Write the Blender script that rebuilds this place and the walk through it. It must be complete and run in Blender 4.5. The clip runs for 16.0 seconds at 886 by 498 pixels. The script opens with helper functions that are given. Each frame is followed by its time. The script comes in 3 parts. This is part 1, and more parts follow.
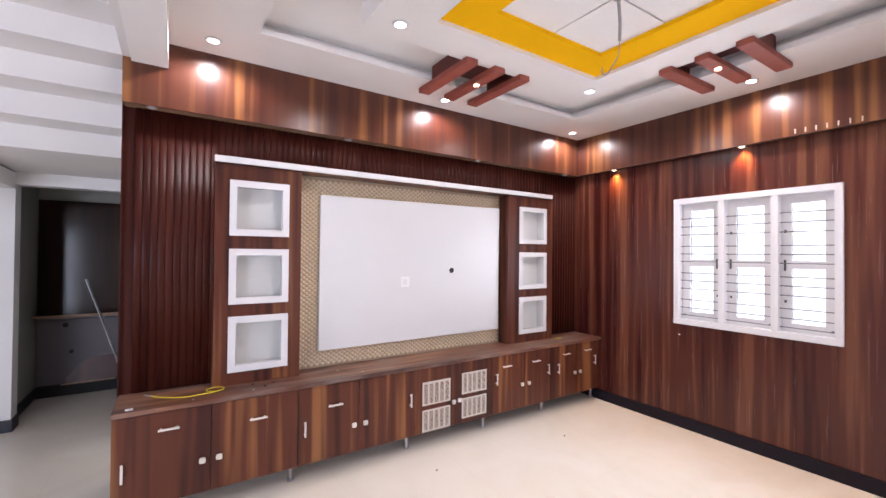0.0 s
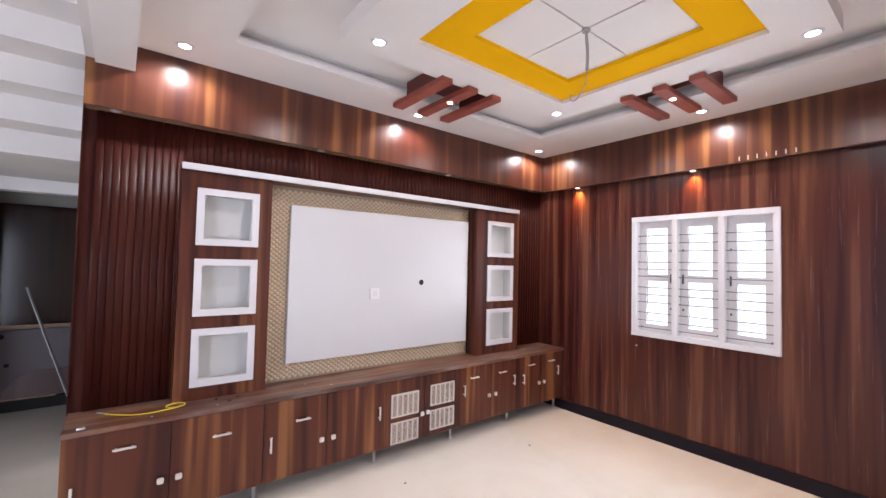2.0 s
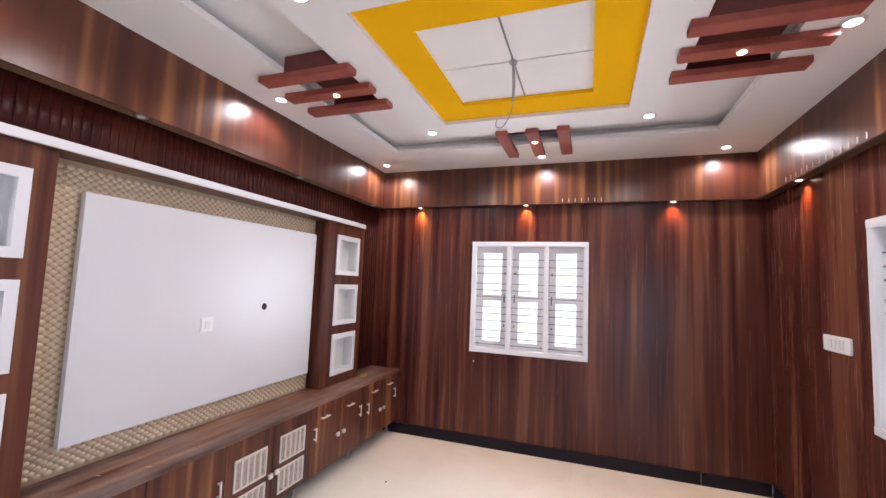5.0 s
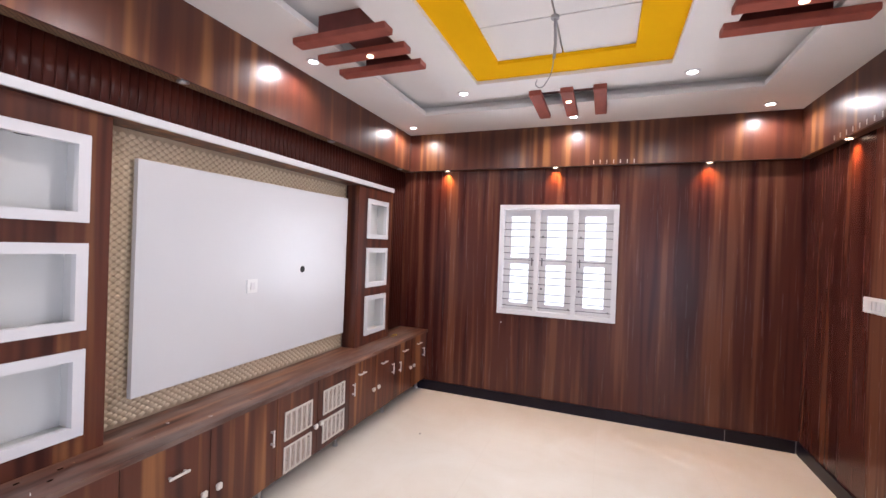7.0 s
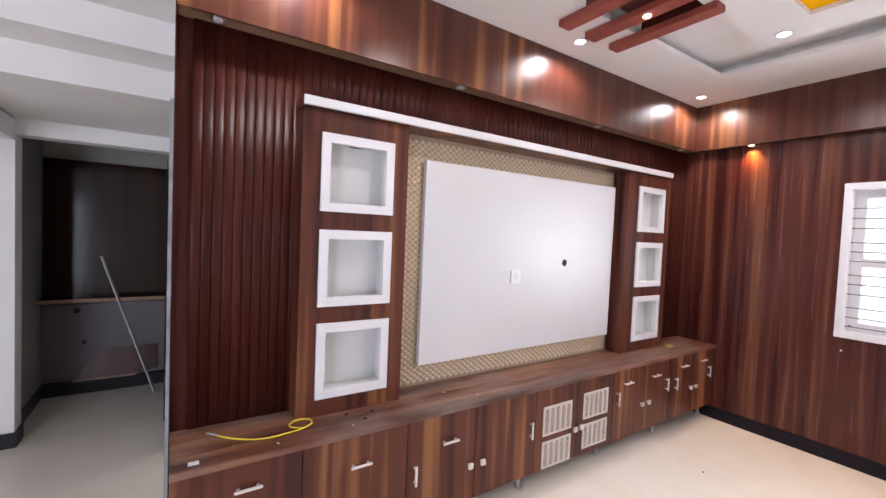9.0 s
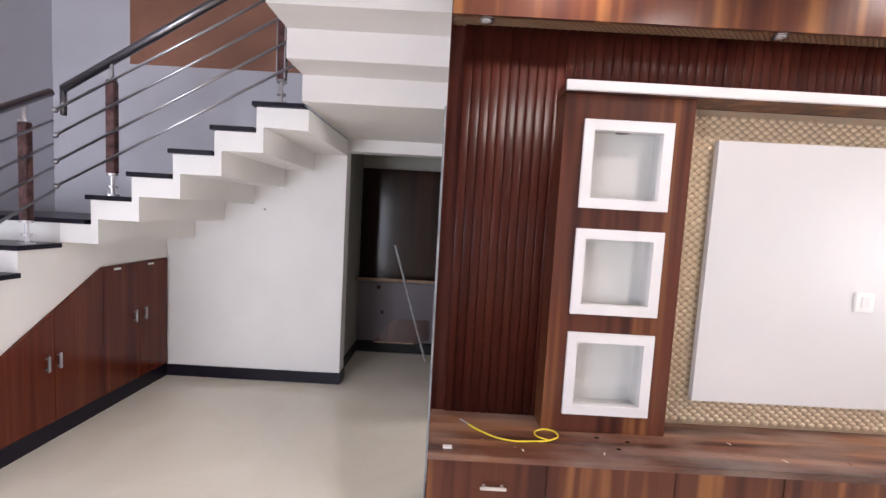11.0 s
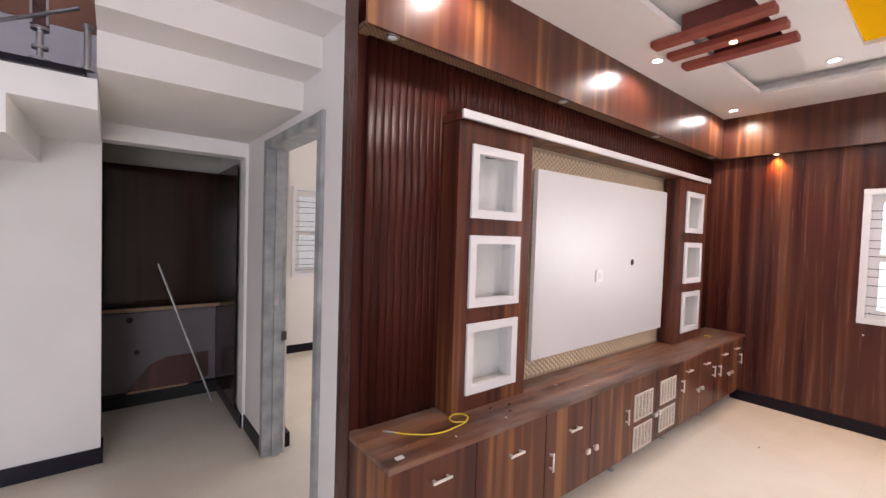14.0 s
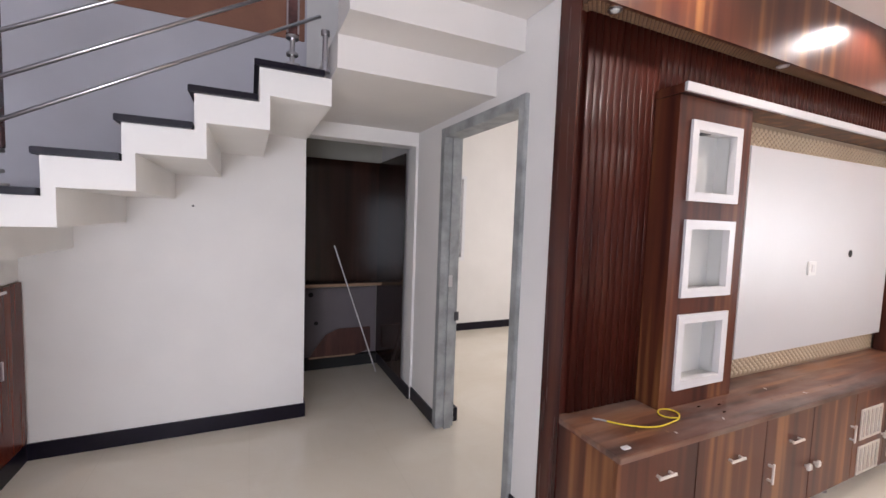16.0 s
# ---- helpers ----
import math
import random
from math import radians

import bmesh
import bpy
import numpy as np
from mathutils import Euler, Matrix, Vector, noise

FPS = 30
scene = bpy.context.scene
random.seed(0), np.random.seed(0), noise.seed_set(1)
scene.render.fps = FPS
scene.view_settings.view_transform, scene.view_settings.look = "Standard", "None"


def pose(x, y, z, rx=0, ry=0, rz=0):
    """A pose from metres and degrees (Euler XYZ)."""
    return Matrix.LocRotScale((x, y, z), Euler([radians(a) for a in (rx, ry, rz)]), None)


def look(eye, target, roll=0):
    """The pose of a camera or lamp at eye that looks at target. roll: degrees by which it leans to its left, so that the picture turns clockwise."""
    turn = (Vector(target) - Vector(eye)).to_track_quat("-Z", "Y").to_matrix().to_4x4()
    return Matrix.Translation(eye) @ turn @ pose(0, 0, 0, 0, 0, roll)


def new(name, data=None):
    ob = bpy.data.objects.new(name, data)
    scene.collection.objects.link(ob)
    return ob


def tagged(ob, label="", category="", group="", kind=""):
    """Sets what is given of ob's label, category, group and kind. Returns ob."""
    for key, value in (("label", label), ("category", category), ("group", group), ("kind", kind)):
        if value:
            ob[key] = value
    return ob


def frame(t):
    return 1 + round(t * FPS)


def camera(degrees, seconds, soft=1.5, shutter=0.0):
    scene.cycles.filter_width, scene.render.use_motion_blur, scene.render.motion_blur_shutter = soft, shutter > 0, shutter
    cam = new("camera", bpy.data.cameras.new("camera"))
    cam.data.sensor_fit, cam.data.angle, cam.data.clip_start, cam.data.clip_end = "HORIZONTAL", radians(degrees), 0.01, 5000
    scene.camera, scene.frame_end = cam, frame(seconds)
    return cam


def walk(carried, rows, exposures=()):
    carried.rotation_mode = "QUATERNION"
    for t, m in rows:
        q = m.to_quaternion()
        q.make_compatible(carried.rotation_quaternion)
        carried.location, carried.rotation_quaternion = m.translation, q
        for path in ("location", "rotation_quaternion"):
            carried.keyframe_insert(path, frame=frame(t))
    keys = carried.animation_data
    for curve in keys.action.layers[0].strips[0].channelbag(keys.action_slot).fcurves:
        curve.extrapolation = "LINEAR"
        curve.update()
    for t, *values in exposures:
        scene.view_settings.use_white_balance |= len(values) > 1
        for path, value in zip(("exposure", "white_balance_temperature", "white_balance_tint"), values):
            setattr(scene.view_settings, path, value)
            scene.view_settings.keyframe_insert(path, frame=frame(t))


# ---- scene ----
cam = camera(93.9, 16.0)
PATH = [
    (0, (-0.126, 0.618, 1.499), (0.963, 2.296, 1.523), 0.5),
    (0.5, (-0.133, 0.642, 1.476), (0.841, 2.388, 1.492), -0.1),
    (1, (-0.115, 0.628, 1.476), (0.865, 2.371, 1.514), 0.0),
    (1.5, (-0.149, 0.629, 1.502), (0.927, 2.314, 1.546), 0.5),
    (2, (-0.201, 0.615, 1.52), (1.03, 2.19, 1.594), 1.3),
    (2.5, (-0.214, 0.636, 1.553), (1.175, 2.07, 1.67), 2.0),
    (3, (-0.174, 0.718, 1.541), (1.391, 1.951, 1.712), 2.2),
    (3.5, (-0.146, 0.991, 1.546), (1.573, 1.99, 1.766), 2.3),
    (4, (-0.239, 1.201, 1.555), (1.564, 2.029, 1.812), 2.3),
    (6.3, (-0.549, 1.599, 1.588), (1.364, 2.175, 1.665), 2.2),
    (6.5, (-0.543, 1.596, 1.572), (1.361, 2.208, 1.621), 2.2),
    (7, (-0.521, 1.581, 1.565), (1.341, 2.312, 1.549), 2.1),
    (7.5, (-0.5, 1.559, 1.55), (1.28, 2.47, 1.504), 1.8),
    (8, (-0.483, 1.551, 1.542), (1.155, 2.697, 1.483), 1.7),
    (8.5, (-0.448, 1.571, 1.52), (0.977, 2.973, 1.458), 1.8),
    (9, (-0.399, 1.679, 1.526), (0.701, 3.347, 1.451), 2.4),
    (9.5, (-0.303, 1.731, 1.505), (0.368, 3.613, 1.427), 3.0),
    (10, (-0.224, 1.75, 1.503), (0.021, 3.732, 1.395), 3.7),
    (10.2, (-0.226, 1.762, 1.539), (-0.125, 3.754, 1.388), 3.9),
    (12.3, (-0.819, 2.089, 1.514), (-0.853, 4.083, 1.367), 3.0),
    (12.5, (-0.874, 2.127, 1.511), (-0.74, 4.118, 1.379), 2.9),
    (13, (-1.037, 2.193, 1.52), (-0.434, 4.097, 1.421), 2.4),
    (13.5, (-1.129, 2.16, 1.52), (-0.16, 3.908, 1.447), 2.0),
    (14, (-1.186, 2.076, 1.515), (0.062, 3.637, 1.45), 1.8),
    (14.5, (-1.258, 2.029, 1.52), (0.179, 3.418, 1.441), 1.6),
    (15, (-1.347, 2.088, 1.509), (0.172, 3.387, 1.43), 1.0),
    (15.5, (-1.49, 2.26, 1.498), (-0.15, 3.74, 1.383), 0.7),
    (16, (-1.597, 2.334, 1.483), (-0.752, 4.142, 1.341), 2.0),
]
walk(cam, [(t, look(eye, target, roll)) for t, eye, target, roll in PATH], [(0.0, -0.13, 6050, 17), (2.5, -0.32, 6050, 16), (6.5, -0.36, 6050, 16), (8.0, -0.28, 6050, 16), (9.0, -0.20, 6100, 16), (10.0, 0.0, 6150, 14), (12.5, 0.04, 6800, 16), (13.5, -0.22, 6750, 18), (14.5, -0.32, 6650, 18), (15.2, -0.36, 6550, 17), (16.0, -0.18, 6500, 15)])

# ---------------------------------------------------------------- light
world = bpy.data.worlds.new("sky_world")
scene.world = world
world.use_nodes = True
wn = world.node_tree
sky = wn.nodes.new("ShaderNodeTexSky")
sky.sky_type, sky.sun_disc = "NISHITA", False
sky.sun_elevation, sky.sun_rotation = radians(54.5), radians(32.6)
wn.nodes["Background"].inputs[1].default_value = 0.12
wn.links.new(sky.outputs[0], wn.nodes["Background"].inputs[0])

sun = new("sun", bpy.data.lights.new("sun", "SUN"))
sun.data.energy, sun.data.angle, sun.data.color = 5.0, radians(0.5), (1.0, 0.96, 0.91)
SUN_DIR = Vector((-0.539, -0.842, -1.4))
sun.matrix_world = Matrix.Translation((0, 0, 8)) @ SUN_DIR.to_track_quat("-Z", "Y").to_matrix().to_4x4()


def area(name, eye, target, w, h, power, color):
    d = bpy.data.lights.new(name, "AREA")
    d.shape, d.size, d.size_y, d.energy, d.color = "RECTANGLE", w, h, power, color
    ob = new(name, d)
    ob.matrix_world = look(eye, target)
    return ob


area("window_light", (3.86, 2.03, 1.45), (0, 2.03, 1.45), 1.06, 1.06, 88, (0.93, 0.96, 1.0))
area("window_light", (1.745, -0.16, 1.45), (1.745, 5, 1.45), 1.06, 1.06, 62, (0.93, 0.96, 1.0))
# Entrance is assumed, unseen: lamp added for daylight from behind the camera
area("hall_fill", (-2.8, -0.05, 1.05), (-2.6, 5, 1.0), 1.6, 1.8, 118, (0.84, 0.89, 1.0))
# Added fill lamp; its unseen stairwell opening is cut only to hold it
area("stairwell_fill", (-0.22, 4.6, 3.9), (-4, 4.6, 3.9), 1.0, 0.8, 5, (0.74, 0.84, 1.0))
# First bedroom lamp is added fill in an unseen east opening; second backs window_3
area("bedroom_fill", (3.5, 5.5, 1.45), (0, 5.5, 1.45), 1.2, 1.1, 55, (1.0, 0.97, 0.95))
area("bedroom_fill", (0.755, 7.38, 1.5), (0.755, 0, 1.5), 0.45, 1.1, 12, (0.96, 0.98, 1.0))


def spot(place, target, power, color, degrees=95, blend=0.7, size=0.03, name="downlight_glow"):
    d = bpy.data.lights.new(name, "SPOT")
    d.energy, d.color, d.spot_size, d.spot_blend, d.shadow_soft_size = power, color, radians(degrees), blend, size
    ob = new(name, d)
    ob.matrix_world = look(place, target)
    return ob


CEIL = 2.75
DOWNLIGHTS = [(0.05, 3.40), (1.70, 3.42), (3.27, 3.44), (3.30, 1.887), (3.36, 0.44), (0.89, 2.63), (2.515, 2.65), (2.552, 1.10), (1.70, 0.42)]
for dx, dy in DOWNLIGHTS:
    spot((dx, dy, CEIL - 0.02), (dx, dy, 0), 30, (1.0, 0.91, 0.84), 165, 0.5)
SPOTS = [(3.585, 3.175), (3.585, 2.057), (3.585, 0.783), (2.945, 0.135), (1.20, 0.135)]
for dx, dy in SPOTS:
    tx, ty = (dx + 0.10, dy) if dx > 3.5 else (dx, dy - 0.10)
    spot((dx, dy, 2.352), (tx, ty, 1.9), 38, (1.0, 0.46, 0.11), 95, 1.0, 0.02)


# ---------------------------------------------------------------- materials
def material(name, rough=0.5, metal=0.0, color=(0.8, 0.8, 0.8)):
    m = bpy.data.materials.new(name)
    m.use_nodes = True
    b = m.node_tree.nodes["Principled BSDF"]
    b.inputs["Base Color"].default_value = (*color, 1)
    b.inputs["Roughness"].default_value, b.inputs["Metallic"].default_value = rough, metal
    return m, m.node_tree, b


def node(nt, kind, **values):
    n = nt.nodes.new(kind)
    for key, value in values.items():
        n.inputs[key].default_value = value
    return n


def ramp(nt, source, stops):
    r = nt.nodes.new("ShaderNodeValToRGB")
    while len(r.color_ramp.elements) < len(stops):
        r.color_ramp.elements.new(0.5)
    for e, (p, c) in zip(r.color_ramp.elements, stops):
        e.position, e.color = p, (*c, 1)
    nt.links.new(source, r.inputs[0])
    return r.outputs[0]


def mapped(nt, scale):
    g = nt.nodes.new("ShaderNodeNewGeometry")
    m = nt.nodes.new("ShaderNodeMapping")
    m.inputs["Scale"].default_value = scale
    nt.links.new(g.outputs["Position"], m.inputs[0])
    return m.outputs[0]


def noise_of(nt, vector, scale, detail=3.0, rough=0.5, dist=0.0):
    n = node(nt, "ShaderNodeTexNoise", Scale=scale, Detail=detail, Roughness=rough, Distortion=dist)
    nt.links.new(vector, n.inputs["Vector"])
    return n.outputs[0]


def mix(nt, fac, a, b, blend="MIX"):
    n = nt.nodes.new("ShaderNodeMix")
    n.data_type, n.blend_type = "RGBA", blend
    for sock, v in ((n.inputs[0], fac), (n.inputs[6], a), (n.inputs[7], b)):
        if isinstance(v, (int, float)):
            sock.default_value = v
        elif isinstance(v, tuple):
            sock.default_value = (*v, 1)
        else:
            nt.links.new(v, sock)
    return n.outputs[2]


def bump(nt, b, height, strength, distance=0.01):
    n = node(nt, "ShaderNodeBump", Strength=strength, Distance=distance)
    nt.links.new(height, n.inputs["Height"])
    nt.links.new(n.outputs[0], b.inputs["Normal"])


def plain(name, color, rough=0.5, metal=0.0, vary=0.06, scale=3.0, grain=60.0, relief=0.05):
    m, nt, b = material(name, rough, metal, color)
    v = mapped(nt, (1, 1, 1))
    big, fine = noise_of(nt, v, scale, 4), noise_of(nt, v, grain, 2)
    low = tuple(c * (1 - vary) for c in color)
    high = tuple(min(1, c * (1 + vary)) for c in color)
    c1 = ramp(nt, big, [(0.3, low), (0.7, high)])
    c2 = mix(nt, 0.12, c1, ramp(nt, fine, [(0.3, low), (0.7, high)]))
    nt.links.new(c2, b.inputs["Base Color"])
    bump(nt, b, fine, relief, 0.002)
    return m


def laminate(name, dark, mid, light, along="z", rough=0.32, bands=1.0, lines=0.82, grain=6.0, wander=0.035, spread=(0.38, 0.47, 0.52, 0.61)):
    """Printed wood: soft bands of uneven width that swell and taper along the grain, over fine grain lines."""
    m, nt, b = material(name, rough)
    s = {"z": (1, 1, wander), "x": (wander, 1, 1)}[along]
    t = {"z": (1, 1, 0.03), "x": (0.06, 1, 1)}[along]
    v, w = mapped(nt, s), mapped(nt, t)
    broad = noise_of(nt, v, 7.0 * bands, 1.0, 0.5, 0.1)
    wide = noise_of(nt, v, 17 * bands, 1.0, 0.5, 0.12)
    both = node(nt, "ShaderNodeMath")
    both.operation = "MULTIPLY_ADD"
    half = node(nt, "ShaderNodeMath")
    half.operation, half.inputs[1].default_value = "MULTIPLY", 0.45
    nt.links.new(broad, half.inputs[0])
    nt.links.new(wide, both.inputs[0])
    both.inputs[1].default_value = 0.55
    nt.links.new(half.outputs[0], both.inputs[2])
    fine = noise_of(nt, w, 60, grain, 0.6, 0.1 * (grain - 3.0))
    c = ramp(nt, both.outputs[0], list(zip(spread, (dark, mid, mid, light))))
    f = ramp(nt, fine, [(0.3, (lines, lines - 0.02, lines - 0.03)), (0.7, (1.06, 1.05, 1.05))])
    nt.links.new(mix(nt, 1.0, c, f, "MULTIPLY"), b.inputs["Base Color"])
    r = node(nt, "ShaderNodeMapRange", **{"To Min": rough - 0.04, "To Max": rough + 0.06})
    nt.links.new(fine, r.inputs[0])
    nt.links.new(r.outputs[0], b.inputs["Roughness"])
    bump(nt, b, fine, 0.03, 0.001)
    return m


M_WALNUT = laminate("walnut_laminate", (0.038, 0.0085, 0.007), (0.078, 0.021, 0.0145), (0.145, 0.054, 0.029), rough=0.25, bands=1.0, lines=0.98, grain=3.0)
M_WALNUT2 = laminate("walnut_cabinet", (0.045, 0.012, 0.009), (0.098, 0.029, 0.016), (0.24, 0.100, 0.038), bands=1.0, lines=0.90, grain=4.0)
M_VALANCE = laminate("walnut_valance", (0.058, 0.015, 0.010), (0.090, 0.027, 0.014), (0.235, 0.098, 0.035), rough=0.29, bands=0.75, lines=0.965, grain=3.0)
M_WALNUT_TOP = laminate("walnut_worktop", (0.055, 0.018, 0.012), (0.135, 0.052, 0.031), (0.25, 0.115, 0.062), along="x", rough=0.38, bands=1.3, wander=0.09)


def dusty(m, amount):
    nt = m.node_tree
    b = nt.nodes["Principled BSDF"]
    old = b.inputs["Base Color"].links[0].from_socket
    patches = ramp(nt, noise_of(nt, mapped(nt, (0.35, 1, 1)), 7, 6, 0.6, 0.3), [(0.42, (0, 0, 0)), (0.68, (amount, amount, amount))])
    nt.links.new(mix(nt, patches, old, (0.34, 0.29, 0.26)), b.inputs["Base Color"])


dusty(M_WALNUT_TOP, 0.38)
M_DARKWOOD = laminate("maroon_wood", (0.036, 0.0075, 0.005), (0.048, 0.0105, 0.0068), (0.062, 0.015, 0.0095), rough=0.34, lines=0.95)
M_DARKWOOD.node_tree.nodes["Principled BSDF"].inputs["Specular IOR Level"].default_value = 0.16
for m in (M_WALNUT, M_WALNUT2):
    m.node_tree.nodes["Principled BSDF"].inputs["Specular IOR Level"].default_value = 0.35
M_BOARD = laminate("red_brown_board", (0.050, 0.016, 0.012), (0.070, 0.024, 0.018), (0.095, 0.034, 0.026), rough=0.35)
# Dark brown laminate, deepened further for the dimness of the store room
M_STOREWOOD = laminate("dimmed_store_laminate", (0.016, 0.007, 0.005), (0.022, 0.009, 0.006), (0.030, 0.012, 0.008), rough=0.12, lines=0.95)
M_CLOSET = laminate("closet_laminate", (0.080, 0.013, 0.006), (0.108, 0.020, 0.009), (0.14, 0.031, 0.014), rough=0.22)
for m in (M_BOARD, M_STOREWOOD, M_CLOSET):
    m.node_tree.nodes["Principled BSDF"].inputs["Specular IOR Level"].default_value = 0.28
M_WHITE = plain("white_emulsion", (0.78, 0.76, 0.74), 0.75, vary=0.03)
M_CEIL = plain("ceiling_paint", (0.80, 0.77, 0.74), 0.8, vary=0.02)
M_CREAM = plain("stair_paint", (0.72, 0.69, 0.66), 0.7, vary=0.03)
# Stair paint lightened for the better lit flights: their light is in the colour
M_FLIGHTLIT = plain("lit_stair_paint", (0.83, 0.81, 0.78), 0.6, vary=0.03)
M_WINDOW = plain("grey_white_enamel", (0.74, 0.74, 0.76), 0.35, vary=0.03)
M_GLOSSWHITE = plain("white_laminate", (0.61, 0.61, 0.62), 0.30, vary=0.015, relief=0.02)
M_GLOSSWHITE.node_tree.nodes["Principled BSDF"].inputs["Specular IOR Level"].default_value = 1.0
M_GLOSSWHITE.node_tree.nodes["Principled BSDF"].inputs["Coat Weight"].default_value = 0.55
M_GLOSSWHITE.node_tree.nodes["Principled BSDF"].inputs["Coat Roughness"].default_value = 0.38
M_FRAMEWHITE = plain("white_enamel", (0.68, 0.67, 0.68), 0.35, vary=0.02)
# Niche lining toned below the frame white: shade of the recess in the colour
M_NICHESHADE = plain("shaded_niche_white", (0.61, 0.61, 0.595), 0.4, vary=0.02)
# Stairwell wall colour darkened and blued: the shade up there is painted in
M_STAIRSHADE = plain("stairwell_shade_tint", (0.57, 0.56, 0.605), 0.75, vary=0.04)
M_YELLOW = plain("yellow_paint", (0.86, 0.455, 0.0), 0.9, vary=0.03)
M_YELLOW.node_tree.nodes["Principled BSDF"].inputs["Specular IOR Level"].default_value = 0.05
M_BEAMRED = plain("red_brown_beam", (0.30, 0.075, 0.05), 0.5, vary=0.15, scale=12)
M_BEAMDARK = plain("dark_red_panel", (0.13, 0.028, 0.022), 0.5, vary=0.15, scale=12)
M_GRANITE = plain("black_granite", (0.009, 0.007, 0.014), 0.3, vary=0.15, scale=40)
M_GRANITE.node_tree.nodes["Principled BSDF"].inputs["Specular IOR Level"].default_value = 0.22
M_STEEL = plain("brushed_steel", (0.56, 0.55, 0.57), 0.3, 1.0, vary=0.05)
M_HANDRAIL = plain("dark_polished_steel", (0.27, 0.26, 0.28), 0.28, 1.0, vary=0.05)
M_HANDLE = plain("satin_handle", (0.80, 0.77, 0.74), 0.38, 0.6, vary=0.03)
M_BAR = plain("grille_iron", (0.06, 0.06, 0.065), 0.5, 0.2)
M_GRILLE = plain("grey_grille_iron", (0.17, 0.17, 0.18), 0.4, 0.1)
M_GREYFRAME = plain("primed_door_frame", (0.30, 0.31, 0.31), 0.6, vary=0.3, scale=9)
M_GOLD = plain("champagne_gold", (0.62, 0.50, 0.35), 0.36, 0.4, vary=0.08)
M_GOLDBASE = plain("champagne_ground", (0.36, 0.27, 0.185), 0.5, 0.3, vary=0.08)
M_CORK = plain("raw_board_edge", (0.30, 0.19, 0.12), 0.8, vary=0.4, scale=90)
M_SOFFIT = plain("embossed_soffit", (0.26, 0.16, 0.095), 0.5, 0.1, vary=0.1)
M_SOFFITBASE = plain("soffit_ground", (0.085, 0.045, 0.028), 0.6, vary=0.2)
M_BLACK = plain("black_void", (0.01, 0.01, 0.01), 0.8)
M_PLASTIC = plain("switch_plastic", (0.75, 0.75, 0.74), 0.3, vary=0.01)
M_WIRE = plain("yellow_cable", (0.75, 0.60, 0.04), 0.4)
M_WIREGREY = plain("grey_cable", (0.35, 0.33, 0.33), 0.5)
M_BROWNBOARD = plain("brown_wall_finish", (0.30, 0.135, 0.085), 0.6, vary=0.2, scale=2.5)
M_MARBLE = plain("red_marble", (0.10, 0.048, 0.046), 0.15, vary=0.6, scale=22)
# Store walls and backing darkened: the unlit room's shade is in the colours
M_STOREWALL = plain("shaded_store_wall", (0.34, 0.33, 0.29), 0.8, vary=0.08)
M_DIMPANEL = plain("shaded_store_backing", (0.14, 0.12, 0.13), 0.6, vary=0.08)
M_VENT = plain("vent_plastic", (0.62, 0.56, 0.50), 0.4, vary=0.03)


def floor_material():
    m, nt, b = material("cream_marble_tile", 0.08)
    v = mapped(nt, (1, 1, 1))
    cloud = noise_of(nt, v, 1.6, 6, 0.6, 1.2)
    c = ramp(nt, cloud, [(0.3, (0.77, 0.70, 0.59)), (0.55, (0.81, 0.75, 0.65)), (0.75, (0.84, 0.79, 0.70))])
    br = nt.nodes.new("ShaderNodeTexBrick")
    br.offset = 0.0
    for key, value in (("Scale", 1.0), ("Mortar Size", 0.0012), ("Brick Width", 0.8), ("Row Height", 0.8), ("Color1", (1, 1, 1, 1)), ("Color2", (1, 1, 1, 1)), ("Mortar", (0.92, 0.91, 0.89, 1))):
        br.inputs[key].default_value = value
    nt.links.new(v, br.inputs["Vector"])
    nt.links.new(mix(nt, 1.0, c, br.outputs[0], "MULTIPLY"), b.inputs["Base Color"])
    r = node(nt, "ShaderNodeMapRange", **{"To Min": 0.05, "To Max": 0.13})
    nt.links.new(noise_of(nt, v, 9, 4), r.inputs[0])
    nt.links.new(r.outputs[0], b.inputs["Roughness"])
    return m


M_FLOOR = floor_material()


def glow(name, color, strength):
    m, nt, b = material(name)
    b.inputs["Emission Color"].default_value = (*color, 1)
    b.inputs["Emission Strength"].default_value = strength
    return m


M_LAMP = glow("lamp_lens", (1.0, 0.97, 0.94), 14)
M_LAMPWARM = glow("warm_lens", (1.0, 0.75, 0.5), 8)


def glass_material():
    m, nt, b = material("window_glass", 0.05, 0.0, (0.080, 0.080, 0.080))
    b.inputs["Transmission Weight"].default_value = 1.0
    b.inputs["IOR"].default_value = 1.1
    return m


M_GLASS = glass_material()


# ---------------------------------------------------------------- shapes
def box(bm, x0, x1, y0, y1, z0, z1, bevel=0.0):
    vs = [bm.verts.new((x, y, z)) for x in (x0, x1) for y in (y0, y1) for z in (z0, z1)]
    fs = [bm.faces.new([vs[i] for i in f]) for f in ((0, 1, 3, 2), (4, 6, 7, 5), (0, 4, 5, 1), (2, 3, 7, 6), (0, 2, 6, 4), (1, 5, 7, 3))]
    if bevel:
        es = list({e for f in fs for e in f.edges})
        bmesh.ops.bevel(bm, geom=es, offset=bevel, segments=2, affect="EDGES", clamp_overlap=True)


def cyl(bm, r, p0, p1, seg=12, r1=None):
    a, b = Vector(p0), Vector(p1)
    m = Matrix.Translation((a + b) / 2) @ (b - a).to_track_quat("Z", "Y").to_matrix().to_4x4()
    bmesh.ops.create_cone(bm, cap_ends=True, segments=seg, radius1=r, radius2=r if r1 is None else r1, depth=(b - a).length, matrix=m)


